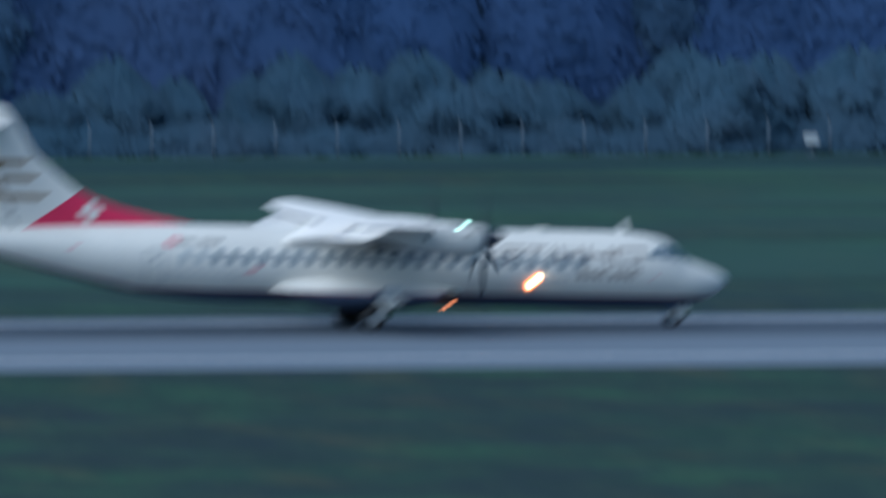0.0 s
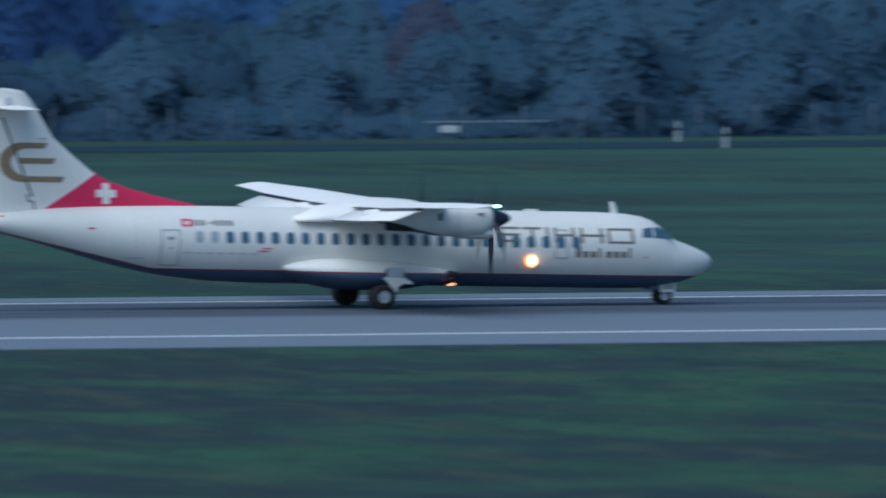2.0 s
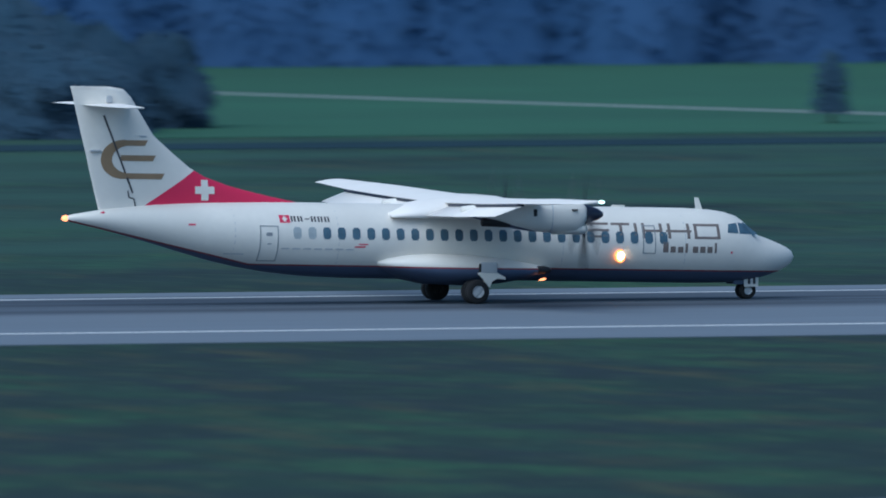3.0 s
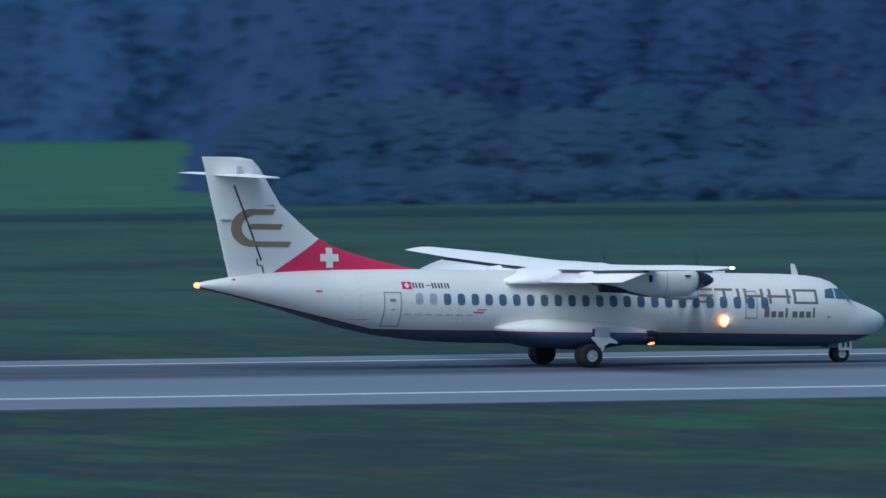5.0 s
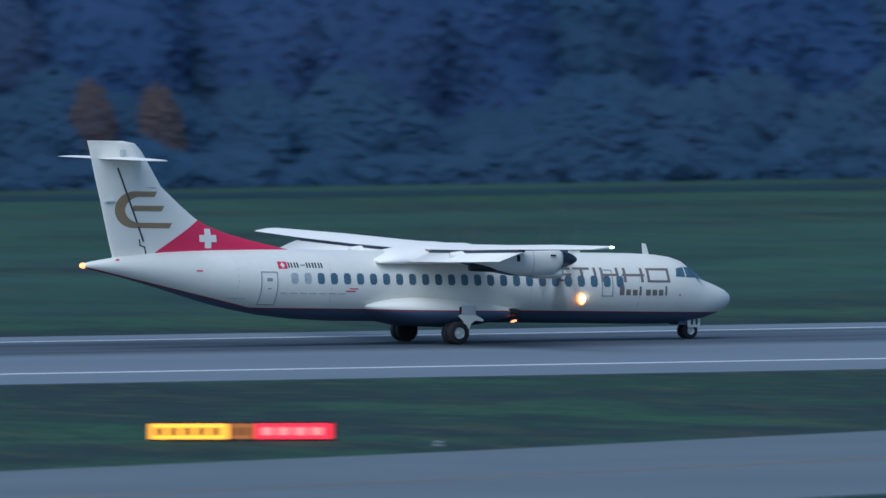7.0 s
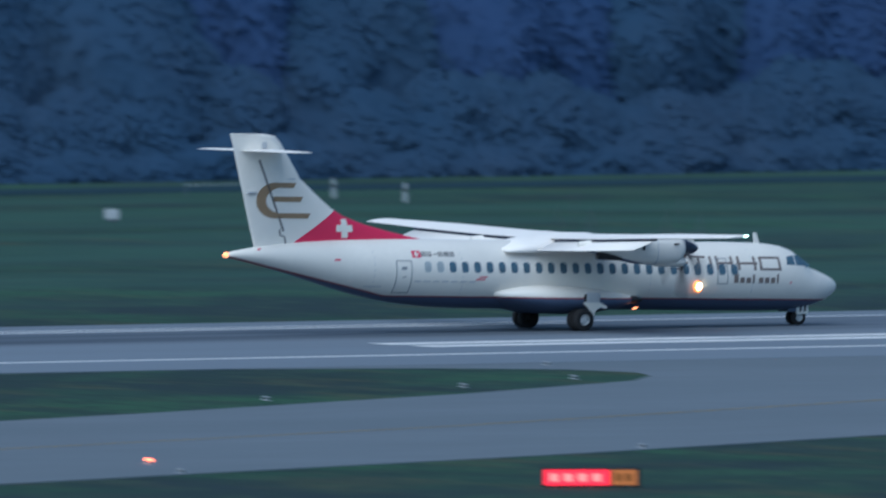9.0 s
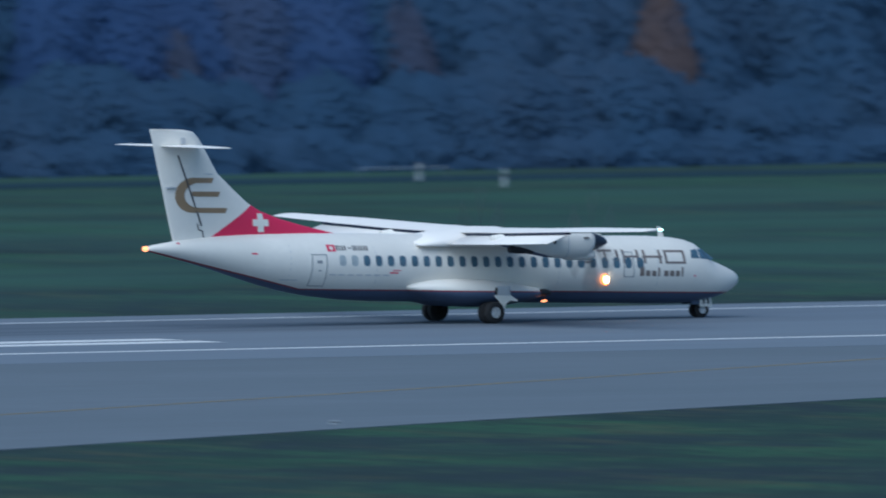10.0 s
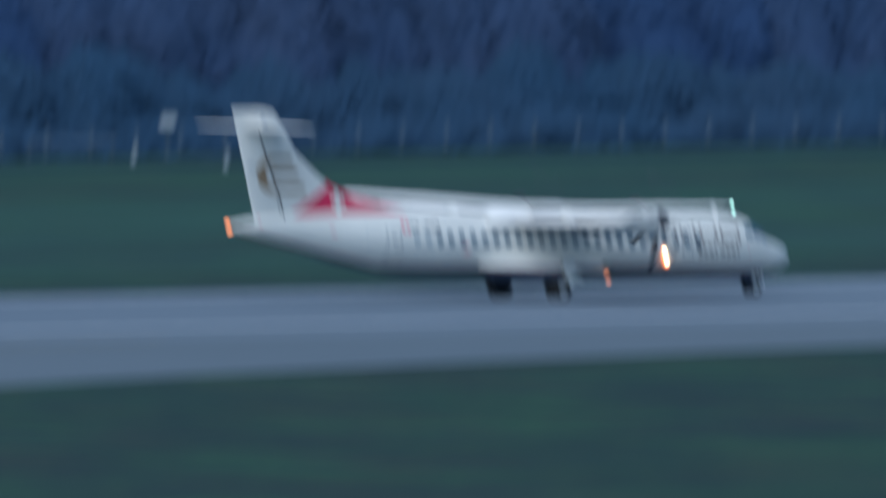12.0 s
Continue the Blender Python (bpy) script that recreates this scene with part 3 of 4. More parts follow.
def foil(le, chord, y, z, thick, n=10, droop=0.0):
    """A wing section in the x, z plane at span station y."""
    up, lo = [], []
    for k in range(n + 1):
        u = (1 - math.cos(math.pi * k / n)) / 2
        t = thick * chord * (1.485 * math.sqrt(u) - 0.63 * u - 1.758 * u * u + 1.4215 * u ** 3 - 0.5075 * u ** 4) * 2
        up.append((le - u * chord, y, z + t * 0.62 - droop * u))
        lo.append((le - u * chord, y, z - t * 0.38 - droop * u))
    return up + lo[-2:0:-1]


FIN = [(7.42, -25.75, -27.22), (7.34, -25.25, -27.2), (7.07, -24.97, -27.12), (6.5, -24.6, -26.98), (5.74, -24.11, -26.78), (5.1, -23.35, -26.6), (4.61, -22.72, -26.48), (4.3, -22.15, -26.4), (4.0, -21.25, -26.32),
       (3.75, -20.2, -26.26), (3.55, -19.2, -26.2), (3.40, -18.4, -26.16), (3.0, -18.2, -26.05)]


def fin_half(x, z):
    le, te = interp(FIN, z)
    u = min(1.0, max(0.0, (le - x) / (le - te)))
    chord_t = 0.17 if z > 4.6 else 0.17 + 0.02 * (4.6 - z)
    return chord_t * 4 * (u * (1 - u)) ** 0.75 * (1 - 0.35 * u) + 0.012


def fin_plate(points, off=0.012):
    """A flat-backed plate on the fin's starboard side, outline in x, z."""
    rings = []
    for k in range(9):
        u = k / 8
        lo = [points[0][i] + (points[1][i] - points[0][i]) * u for i in (0, 1)]
        hi = [points[3][i] + (points[2][i] - points[3][i]) * u for i in (0, 1)]
        row = [(lo[0] + (hi[0] - lo[0]) * v / 4, lo[1] + (hi[1] - lo[1]) * v / 4) for v in range(5)]
        rings.append([(x, -(fin_half(x, z) + off), z) for x, z in row] + [(x, -(fin_half(x, z) - 0.03), z) for x, z in row[::-1]])
    return loft(rings)


def strip(points, w, off=0.012):
    """A band along a line on the fin, in short quads."""
    left, right = [], []
    for k, (x, z) in enumerate(points):
        a, b = points[max(0, k - 1)], points[min(len(points) - 1, k + 1)]
        d = Vector((b[0] - a[0], b[1] - a[1])).normalized()
        ww = w(k / (len(points) - 1)) if callable(w) else w
        left.append((x - d.y * ww, z + d.x * ww))
        right.append((x + d.y * ww, z - d.x * ww))
    rings = []
    for l, r in zip(left, right):
        row = [(l[0] + (r[0] - l[0]) * v / 4, l[1] + (r[1] - l[1]) * v / 4) for v in range(5)]
        rings.append([(x, -(fin_half(x, z) + off), z) for x, z in row] + [(x, -(fin_half(x, z) - 0.03), z) for x, z in row[::-1]])
    return loft(rings)


def wheel(r, w):
    tyre = lathe([(-w, r * 0.5), (-w, r * 0.85), (-w * 0.75, r * 0.97), (-w * 0.3, r), (w * 0.3, r), (w * 0.75, r * 0.97), (w, r * 0.85), (w, r * 0.5)], 28, False)
    rim = lathe([(-w * 0.9, r * 0.12), (-w * 0.85, r * 0.2), (-w * 0.55, r * 0.3), (-w * 0.7, r * 0.46), (-w * 0.95, r * 0.51), (w * 0.95, r * 0.51), (w * 0.7, r * 0.46), (w * 0.55, r * 0.3), (w * 0.85, r * 0.2), (w * 0.9, r * 0.12)], 20)
    turn = Matrix.Rotation(math.pi / 2, 4, 'Z')
    for b in (tyre, rim):
        bmesh.ops.transform(b, verts=b.verts[:], matrix=turn)
    return tyre, rim


def airliner():
    ac = root("turboprop_airliner", pose(0, 0, 0), "white high-wing twin-turboprop airliner with red tail fillet rolling on the runway", "aircraft")
    P = lambda name, bm, mat, label="", parent=ac, smooth=False, m=PITCH: part(name, bm, mat, parent, label, smooth, m)
    I = Matrix.Identity(4)
    xs = []
    for a, b in zip(FUS, FUS[1:]):
        k = max(1, int((a[0] - b[0]) / 0.5))
        xs += [a[0] + (b[0] - a[0]) * i / k for i in range(k)]
    xs.append(FUS[-1][0])
    fus = P("fuselage", loft([fus_ring(x) for x in xs]), M_FUS, "white fuselage over a navy belly", smooth=True)
    # cabin windows
    for k in range(26):
        x = -19.13 + k * 0.5484
        oct_ = [(x - 0.10, 2.215), (x + 0.10, 2.215), (x + 0.10, 2.625), (x - 0.10, 2.625)]
        b = join(skin_patch(oct_, n=2), skin_patch([(x - 0.145, 2.27), (x - 0.09, 2.27), (x - 0.09, 2.57), (x - 0.145, 2.57)], n=2), skin_patch([(x + 0.09, 2.27), (x + 0.145, 2.27), (x + 0.145, 2.57), (x + 0.09, 2.57)], n=2))
        P("window", b, M_BLIND if k < 2 else M_GLASS, "blanked grey window" if k < 2 else "", fus, m=I)
    # flight deck
    for q in ([(-2.95, 2.63), (-2.52, 2.61), (-2.50, 2.98), (-2.86, 2.93)], [(-2.46, 2.605), (-1.86, 2.58), (-2.12, 2.93), (-2.44, 2.99)]):
        P("cockpit_window", skin_patch(q, n=6), M_GLASS, "blue-grey cockpit glass", fus, m=I)
        P("cockpit_window", skin_patch(q, n=6, side=1), M_GLASS, "blue-grey cockpit glass", fus, m=I)
    wind = bmesh.new()
    v = [wind.verts.new(p) for p in ((-1.72, -0.92, 2.61), (-1.72, 0.92, 2.61), (-2.18, 0.72, 2.99), (-2.18, -0.72, 2.99), (-1.9, -0.9, 2.5), (-1.9, 0.9, 2.5), (-2.35, 0.7, 2.9), (-2.35, -0.7, 2.9))]
    for f in ((0, 1, 2, 3), (7, 6, 5, 4), (0, 4, 5, 1), (1, 5, 6, 2), (2, 6, 7, 3), (3, 7, 4, 0)):
        wind.faces.new([v[i] for i in f])
    P("windscreen", wind, M_GLASS, "blue-grey windscreen", fus, m=I)

    # door outlines
    def outline(x0, x1, z0, z1, w=0.03):
        return join(rect(x0, x1, z0, z0 + w, n=3, off=0.016), rect(x0, x1, z1 - w, z1, n=3, off=0.016), rect(x0, x0 + w, z0, z1, n=10, off=0.016), rect(x1 - w, x1, z0, z1, n=10, off=0.016))
    P("rear_door", join(outline(-20.5, -19.83, 1.40, 2.66), rect(-20.27, -20.05, 2.30, 2.42, n=2), rect(-20.22, -20.08, 2.0, 2.04, n=2)), M_OUTLINE, "grey outline of the rear door", fus, m=I)
    P("emergency_exit", outline(-6.2, -5.72, 1.86, 2.86), M_OUTLINE, "grey outline of the emergency exit", fus, m=I)
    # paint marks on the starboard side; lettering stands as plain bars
    title, bar = [], lambda *a: title.append(rect(*a, n=4, off=0.005))
    zt0, zt1, w = 2.40, 2.93, 0.085
    for x0, x1, rows, stems in ((-8.25, -7.45, (0, 1, 2), ()), (-7.35, -6.65, (2,), (0.5,)), (-6.5, -6.38, (), (0.5,)), (-6.2, -5.45, (1,), (0.06, 0.94)), (-5.3, -4.35, (1.0,), (0.12, 0.88)), (-4.25, -3.25, (0, 2), (0.06, 0.94))):
        for r in rows:
            z = zt0 + (zt1 - zt0 - w) * r / 2
            bar(x0, x1, z, z + w)
        for s in stems:
            c = x0 + (x1 - x0) * s
            bar(c - 0.055, c + 0.055, zt0, zt1)
    P("title_marking", join(*title), M_BROWN, "grey-brown title marking drawn as bars", fus, m=I)
    # the small line below it: plain bars of uneven height
    for k, (w, top) in enumerate(((0.20, 2.27), (0.19, 2.13), (0.20, 2.12), (0.09, 2.24), (0.20, 2.13), (0.20, 2.13), (0.19, 2.13), (0.08, 2.27))):
        x = -5.44 + k * 0.28
        P("subtitle_bar", rect(x, x + w, 1.91, top, n=2, off=0.008), M_BROWN, "small grey-brown bar", fus, m=I)
    P("flag_mark", join(rect(-19.74, -19.36, 2.765, 3.03, n=2, off=0.005)), M_RED, "small red flag mark", fus, m=I)
    P("flag_cross", join(rect(-19.59, -19.51, 2.81, 2.985, n=2, off=0.012), rect(-19.64, -19.46, 2.865, 2.93, n=2, off=0.012)), M_WHITE, "", fus, m=I)
    reg = [rect(-19.32 + k * 0.25 + j, -19.32 + k * 0.25 + j + 0.065, 2.81, 3.0, n=2, off=0.005) for k in (0, 1, 3, 4, 5) for j in (0.0, 0.115)] + [rect(-18.8, -18.62, 2.89, 2.925, n=2, off=0.005)]
    P("registration_bars", join(*reg), M_DARKLET, "dark registration marking drawn as bars", fus, m=I)
    P("small_marking", join(rect(-17.0, -16.6, 1.93, 1.98, n=2, off=0.005), rect(-16.85, -16.5, 2.03, 2.07, n=2, off=0.005)), M_RED, "small red marking", fus, m=I)
    P("sponsor_marking", join(*[rect(-19.7 + k * 0.4, -19.42 + k * 0.4, 1.84, 1.89, n=2, off=0.012) for k in range(7)]), M_GREY, "faint grey marking of short bars", fus, m=I)
    P("outflow_vent", rect(-21.7, -21.0, 1.62, 1.66, n=3, off=0.005), M_GREY, "", fus, m=I)
    P("static_port", rect(-2.85, -2.78, 1.9, 1.97, n=2, off=0.005), M_RED, "", fus, m=I)
    P("skin_mark", rect(-23.05, -22.8, 2.62, 2.68, n=2, off=0.005), M_RED, "", fus, m=I)
    for x in (-4.6, -9.2, -17.6, -21.4):
        P("skin_joint", rect(x, x + 0.02, 1.35, 3.2, n=8, off=0.003), M_GREY, "", fus, m=I)
    aer = loft([[(-3.45, -0.02, 3.35), (-3.45, 0.02, 3.35), (-3.72, 0.02, 3.35), (-3.72, -0.02, 3.35)], [(-3.62, -0.01, 3.82), (-3.62, 0.01, 3.82), (-3.78, 0.01, 3.84), (-3.78, -0.01, 3.84)]])
    P("blade_antenna", aer, M_WHITE, "white blade antenna")
    P("blade_antenna", boxes((-6.9, -6.4, -0.02, 0.02, 3.4, 3.53), bevel=0.01), M_WHITE, "white blade antenna")
    # fin
    zs = []
    for (za, *_), (zb, *_) in zip(FIN, FIN[1:]):
        zs += [za + (zb - za) * i / 3 for i in range(3)]
    zs.append(FIN[-1][0])
    rings = []
    for z in zs:
        le, te = interp(FIN, z)
        st = [le + (te - le) * (1 - math.cos(math.pi * k / 14)) / 2 for k in range(15)]
        rings.append([(x, fin_half(x, z), z) for x in st] + [(x, -fin_half(x, z), z) for x in st[::-1]])
    fin = P("fin", loft(rings), M_FIN, "white fin with a red fillet", smooth=True)
    P("rudder_hinge", strip([(-26.02 + 1.15 * k / 10, 6.42 - 2.72 * k / 10) for k in range(11)], 0.032), M_DARKLET, "dark rudder hinge line", fin, m=I)
    P("rudder_link", strip([(-25.05, 3.78), (-25.0, 3.55), (-24.82, 3.5), (-24.76, 3.25)], 0.026), M_DARKLET, "", fin, m=I)
    P("tab_fairing", boxes((-26.48, -26.08, -0.2, -0.05, 5.13, 5.2), bevel=0.02), M_GREY, "", fin, m=I)
    P("hinge_fairing", boxes((-24.9, -24.4, -0.2, -0.05, 5.68, 5.73), bevel=0.02), M_GREY, "", fin, m=I)
    # gold mark: a thick bow with three bars
    bow = [(-25.15 - 0.72 * math.sin(a) if math.sin(a) > 0 else -25.15, 4.88 + 0.58 * math.cos(a)) for a in (math.pi * k / 18 for k in range(19))]
    P("gold_bow", strip(bow, lambda u: 0.10 + 0.10 * math.sin(math.pi * u)), M_GOLD, "dull gold bow of the tail mark", fin, m=I)
    for x0, x1, z in ((-25.15, -24.35, 5.46), (-25.35, -24.05, 4.93), (-25.15, -23.72, 4.30)):
        P("gold_bar", fin_plate([(x0, z - 0.10), (x1 - 0.12, z - 0.10), (x1, z + 0.10), (x0, z + 0.10)]), M_GOLD, "", fin, m=I)
    cx, cz, s = -22.21, 3.84, 0.36
    P("white_cross", join(fin_plate([(cx - s, cz - 0.13), (cx + s, cz - 0.13), (cx + s, cz + 0.13), (cx - s, cz + 0.13)], 0.02), fin_plate([(cx - 0.13, cz - s), (cx + 0.13, cz - s), (cx + 0.13, cz + s), (cx - 0.13, cz + s)], 0.022)), M_WHITE, "white cross on the red fillet", fin, m=I)
    stab = loft([foil(le, c, y, 6.76, 0.075) for y, le, c in ((-3.65, -25.72, 0.85), (-3.5, -25.66, 0.98), (-0.1, -25.05, 1.72), (0.1, -25.05, 1.72), (3.5, -25.66, 0.98), (3.65, -25.72, 0.85))])
    P("tailplane", stab, M_WING, "white tailplane on top of the fin", smooth=True)
    P("elevator_horn", boxes((-25.95, -25.75, -0.3, -0.12, 6.85, 7.1), bevel=0.02), M_GREY)
    # wing
    span = [(-13.52, -12.32, 0.82, 3.92), (-13.3, -12.08, 1.14, 3.915), (-8.4, -11.6, 2.12, 3.78), (-4.6, -11.25, 2.3, 3.66), (-1.2, -11.25, 2.3, 3.60)]
    span = span + [(-y, le, c, z) for y, le, c, z in span[::-1]]
    wing = P("wing", loft([foil(le, c, y, z + 0.03, 0.10, droop=0.09) for y, le, c, z in span]), M_WING, "white straight high wing", smooth=True)
    for sgn in (-1, 1):
        fl = loft([foil(-13.42 + dx, 0.97, sgn * y, z - 0.165, 0.06, droop=0.36) for y, z, dx in ((1.45, 3.60, 0.0), (4.7, 3.67, 0.0), (8.95, 3.80, -0.17))])
        P("flap", fl, M_WING, "white flap lowered for landing", wing, True, I)
        # Shade in the flap gap is drawn as a dark bar that fills it.
        P("flap_gap_shade", loft([[(-13.3 + dx, sgn * y, z - 0.05), (-13.3 + dx, sgn * y, z - 0.16), (-13.56 + dx, sgn * y, z - 0.15), (-13.56 + dx, sgn * y, z - 0.065)] for y, z, dx in ((1.45, 3.58, 0.0), (4.7, 3.65, 0.0), (8.9, 3.80, -0.17))]), M_SPIN, "dark bar for the shade in the gap over the flap", wing, False, I)
        P("wingtip_lamp", lathe([(-12.42, 0.015), (-12.38, 0.04), (-12.3, 0.05), (-12.22, 0.035), (-12.19, 0.01)], 10), M_NAVLIGHT if sgn < 0 else M_GLASS, "pale green-white wingtip lamp" if sgn < 0 else "dark wingtip lamp", wing, True, Matrix.Translation((0, sgn * 13.5, 3.95)))
        # engine
        N = [(-9.42, 3.60, 2.98, 0.33), (-9.55, 3.65, 2.84, 0.40), (-9.8, 3.69, 2.66, 0.47), (-10.5, 3.74, 2.62, 0.53), (-11.5, 3.76, 2.66, 0.54), (-12.4, 3.70, 2.80, 0.50), (-13.2, 3.60, 3.0, 0.38), (-14.0, 3.5, 3.22, 0.16)]
        rings = []
        for x, top, bot, hw in N:
            zc, hh = (top + bot) / 2, (top - bot) / 2
            rings.append([(x, sgn * 4.05 + hw * math.copysign(abs(math.sin(a)) ** 0.8, math.sin(a)), zc + hh * math.copysign(abs(math.cos(a)) ** 0.85, math.cos(a))) for a in (2 * math.pi * k / 28 for k in range(28))])
        nac = P("engine_nacelle", loft(rings), painted_nac, "white engine nacelle with a dark underside stripe", smooth=True)
        P("air_intake", loft([[(x, sgn * 4.05 + r * 1.5 * math.cos(a), z + r * math.sin(a)) for a in (2 * math.pi * k / 16 for k in range(16))] for x, z, r in ((-9.38, 2.78, 0.17), (-9.5, 2.77, 0.2), (-10.6, 2.74, 0.18))]), M_WHITE, "white chin air intake", nac, True, I)
        P("intake_mouth", boxes((-9.375, -9.35, sgn * 4.05 - 0.2, sgn * 4.05 + 0.2, 2.70, 2.86), bevel=0.01), M_BLACK, "dark intake mouth", nac, False, I)
        P("cowl_joint", loft([[(x, sgn * 4.05 + 0.535 * math.copysign(abs(math.sin(a)) ** 0.8, math.sin(a)), 3.183 + 0.562 * math.copysign(abs(math.cos(a)) ** 0.85, math.cos(a))) for a in (2 * math.pi * k / 28 for k in range(28))] for x in (-10.75, -10.79)]), M_GREY, "", nac, True, I)
        P("cowl_vent", boxes((-10.05, -9.85, sgn * 4.55 - 0.04, sgn * 4.55 + 0.04, 3.42, 3.47)), M_BLACK, "", nac, False, I)
        P("cowl_scoop", boxes((-11.5, -11.38, sgn * 4.57 - 0.04, sgn * 4.57 + 0.04, 3.2, 3.45)), M_BLACK, "", nac, False, I)
        P("exhaust", loft([[(x, sgn * 4.05 + sgn * 0.2 + r * math.cos(a), z + r * math.sin(a)) for a in (2 * math.pi * k / 14 for k in range(14))] for x, z, r in ((-12.3, 2.98, 0.2), (-13.3, 2.98, 0.17), (-13.32, 2.98, 0.14))]), M_BLACK, "dark exhaust", nac, True, I)
        prop = part("propeller", lathe([(0.72, 0.01), (0.68, 0.09), (0.5, 0.2), (0.25, 0.29), (0.0, 0.345), (-0.1, 0.35), (-0.12, 0.3)], 24), M_SPIN, ac, "dark blue spinner with six spinning blades", True)
        prop.location = (0, 0, 0)
        blade = loft([[(0.02 + c * math.sin(tw), c * math.cos(tw), r), (0.02 + th, th, r), (0.02 - c * math.sin(tw), -c * math.cos(tw), r), (0.02 - th, -th, r)] for r, c, tw, th in ((0.3, 0.07, 0.9, 0.05), (0.6, 0.10, 0.7, 0.04), (1.2, 0.13, 0.45, 0.02), (1.7, 0.11, 0.3, 0.015), (1.95, 0.08, 0.25, 0.01))])
        bme = mesh_of("blade", blade, True)
        for k in range(6):
            part("blade", bme, M_BLADE, prop, "", True, Matrix.Rotation(k * math.pi / 3, 4, 'X'))
        PROPS.append((prop, PITCH @ pose(-9.42, sgn * 4.05, 3.29)))
    # wing-to-body fairing
    fair = []
    for x, top, hw in ((-9.9, 3.48, 0.3), (-10.5, 3.62, 0.9), (-11.3, 3.78, 1.35), (-12.6, 3.78, 1.45), (-13.6, 3.68, 1.45), (-14.6, 3.5, 1.44), (-15.6, 3.2, 1.40)):
        lowz = 3.0
        fair.append([(x, hw * math.cos(a), lowz + (top - lowz) * math.sin(a) ** 0.7) for a in (math.pi * k / 20 for k in range(21))])
    P("wing_fairing", loft(fair), M_WING, "white fairing where the wing meets the body", smooth=True)
    # landing gear pods
    pod = []
    for x, top, bot, hw in ((-16.05, 1.5, 1.3, 1.3), (-15.7, 1.66, 1.08, 1.6), (-15.0, 1.79, 0.86, 1.95), (-14.0, 1.84, 0.66, 2.15), (-12.6, 1.80, 0.62, 2.2), (-11.4, 1.68, 0.70, 2.12), (-10.5, 1.54, 0.86, 1.9), (-9.9, 1.43, 1.04, 1.62), (-9.6, 1.34, 1.2, 1.4)):
        zc, hh = (top + bot) / 2, (top - bot) / 2
        pod.append([(x, hw * math.copysign(abs(math.sin(a)) ** 0.75, math.sin(a)), zc + hh * math.copysign(abs(math.cos(a)) ** 0.9, math.cos(a))) for a in (2 * math.pi * k / 40 for k in range(40))])
    P("gear_fairing", loft(pod), M_FUS, "white and navy landing-gear fairing", smooth=True)
    for sgn in (-1, 1):
        P("pod_lens", lathe([(-10.25, 0.14), (-10.0, 0.15), (-9.8, 0.09), (-9.72, 0.01)], 12), M_BLACK, "dark pod lens", m=PITCH @ Matrix.Translation((0.02, sgn * 1.66, 1.24)))
        P("taxi_lamp", lathe([(-0.05, 0.02), (0.0, 0.09), (0.06, 0.09), (0.07, 0.01)], 12), M_AMBER, "orange glowing taxi lamp", m=PITCH @ pose(-10.1, sgn * 1.72, 0.90, 0, -12, -20 * sgn) @ Matrix.Diagonal((2.4, 1, 0.42, 1)))
        P("gear_door", loft([[(-12.58, sgn * y, 1.16), (-11.98, sgn * y, 1.16), (-11.66, sgn * (y + 0.03), 0.98), (-11.64, sgn * (y + 0.03), 0.90), (-11.98, sgn * (y + 0.04), 0.93), (-12.16, sgn * (y + 0.05), 0.82), (-12.24, sgn * (y + 0.06), 0.62), (-12.36, sgn * (y + 0.06), 0.68), (-12.50, sgn * (y + 0.04), 0.92), (-12.70, sgn * (y + 0.02), 1.10)] for y in (2.20, 2.25)]), M_WHITE, "white curved landing-gear door")
        P("strut_panel", boxes((-12.56, -11.96, sgn * 2.235 - 0.045, sgn * 2.235 + 0.045, 1.13, 1.50), bevel=0.02), M_GREY, "grey panel over the main gear strut")
        P("strut_edge_bar", boxes((-12.62, -12.56, sgn * 2.225 - 0.04, sgn * 2.225 + 0.04, 1.15, 1.44)), M_BLACK, "dark strip beside the strut panel")
        leg = tube((-12.3, sgn * 1.6, 1.1), (-12.69, sgn * 2.05, 0.43), 0.09, 0.08)
        tube((-12.69, sgn * 1.72, 0.43), (-12.69, sgn * 2.38, 0.43), 0.06, None, 10, leg)
        P("main_leg", leg, M_METAL, "grey main gear leg", smooth=True, m=I)
        for y in (1.84, 2.26):
            ty, rim = wheel(0.43, 0.15)
            w = part("main_wheel", ty, M_TYRE, ac, "black tyre on a pale hub" if y > 2 else "black inner tyre on a dark rim", True)
            # outer wheels get a pale hub, inner ones a black rim
            part("rim", rim, M_HUB if y > 2 else M_BLACK, w, "pale wheel hub" if y > 2 else "dark inner wheel rim", True)
            part("hub_bolts", boxes((-0.035, 0.035, -0.165, 0.165, 0.12, 0.2), (-0.035, 0.035, -0.165, 0.165, -0.2, -0.12), (-0.2, -0.12, -0.165, 0.165, -0.035, 0.035), (0.12, 0.2, -0.165, 0.165, -0.035, 0.035)), M_GREY if y > 2 else M_BLACK, w)
            WHEELS.append((w, (-12.69, sgn * y, 0.46)))
    leg = tube((-1.9, 0, 1.3), (-1.76, 0, 0.3), 0.07, 0.06)
    tube((-1.76, -0.22, 0.3), (-1.76, 0.22, 0.3), 0.05, None, 10, leg)
    tube((-2.3, 0, 0.95), (-1.8, 0, 0.6), 0.035, None, 8, leg)
    P("nose_leg", leg, M_METAL, "grey nose gear leg", smooth=True, m=I)
    for y in (-0.345, 0.345):
        P("nose_gear_door", boxes((-2.35, -1.9, y - 0.015, y + 0.015, 0.55, 1.0), bevel=0.01), M_NAVY, "navy nose gear door", m=I)
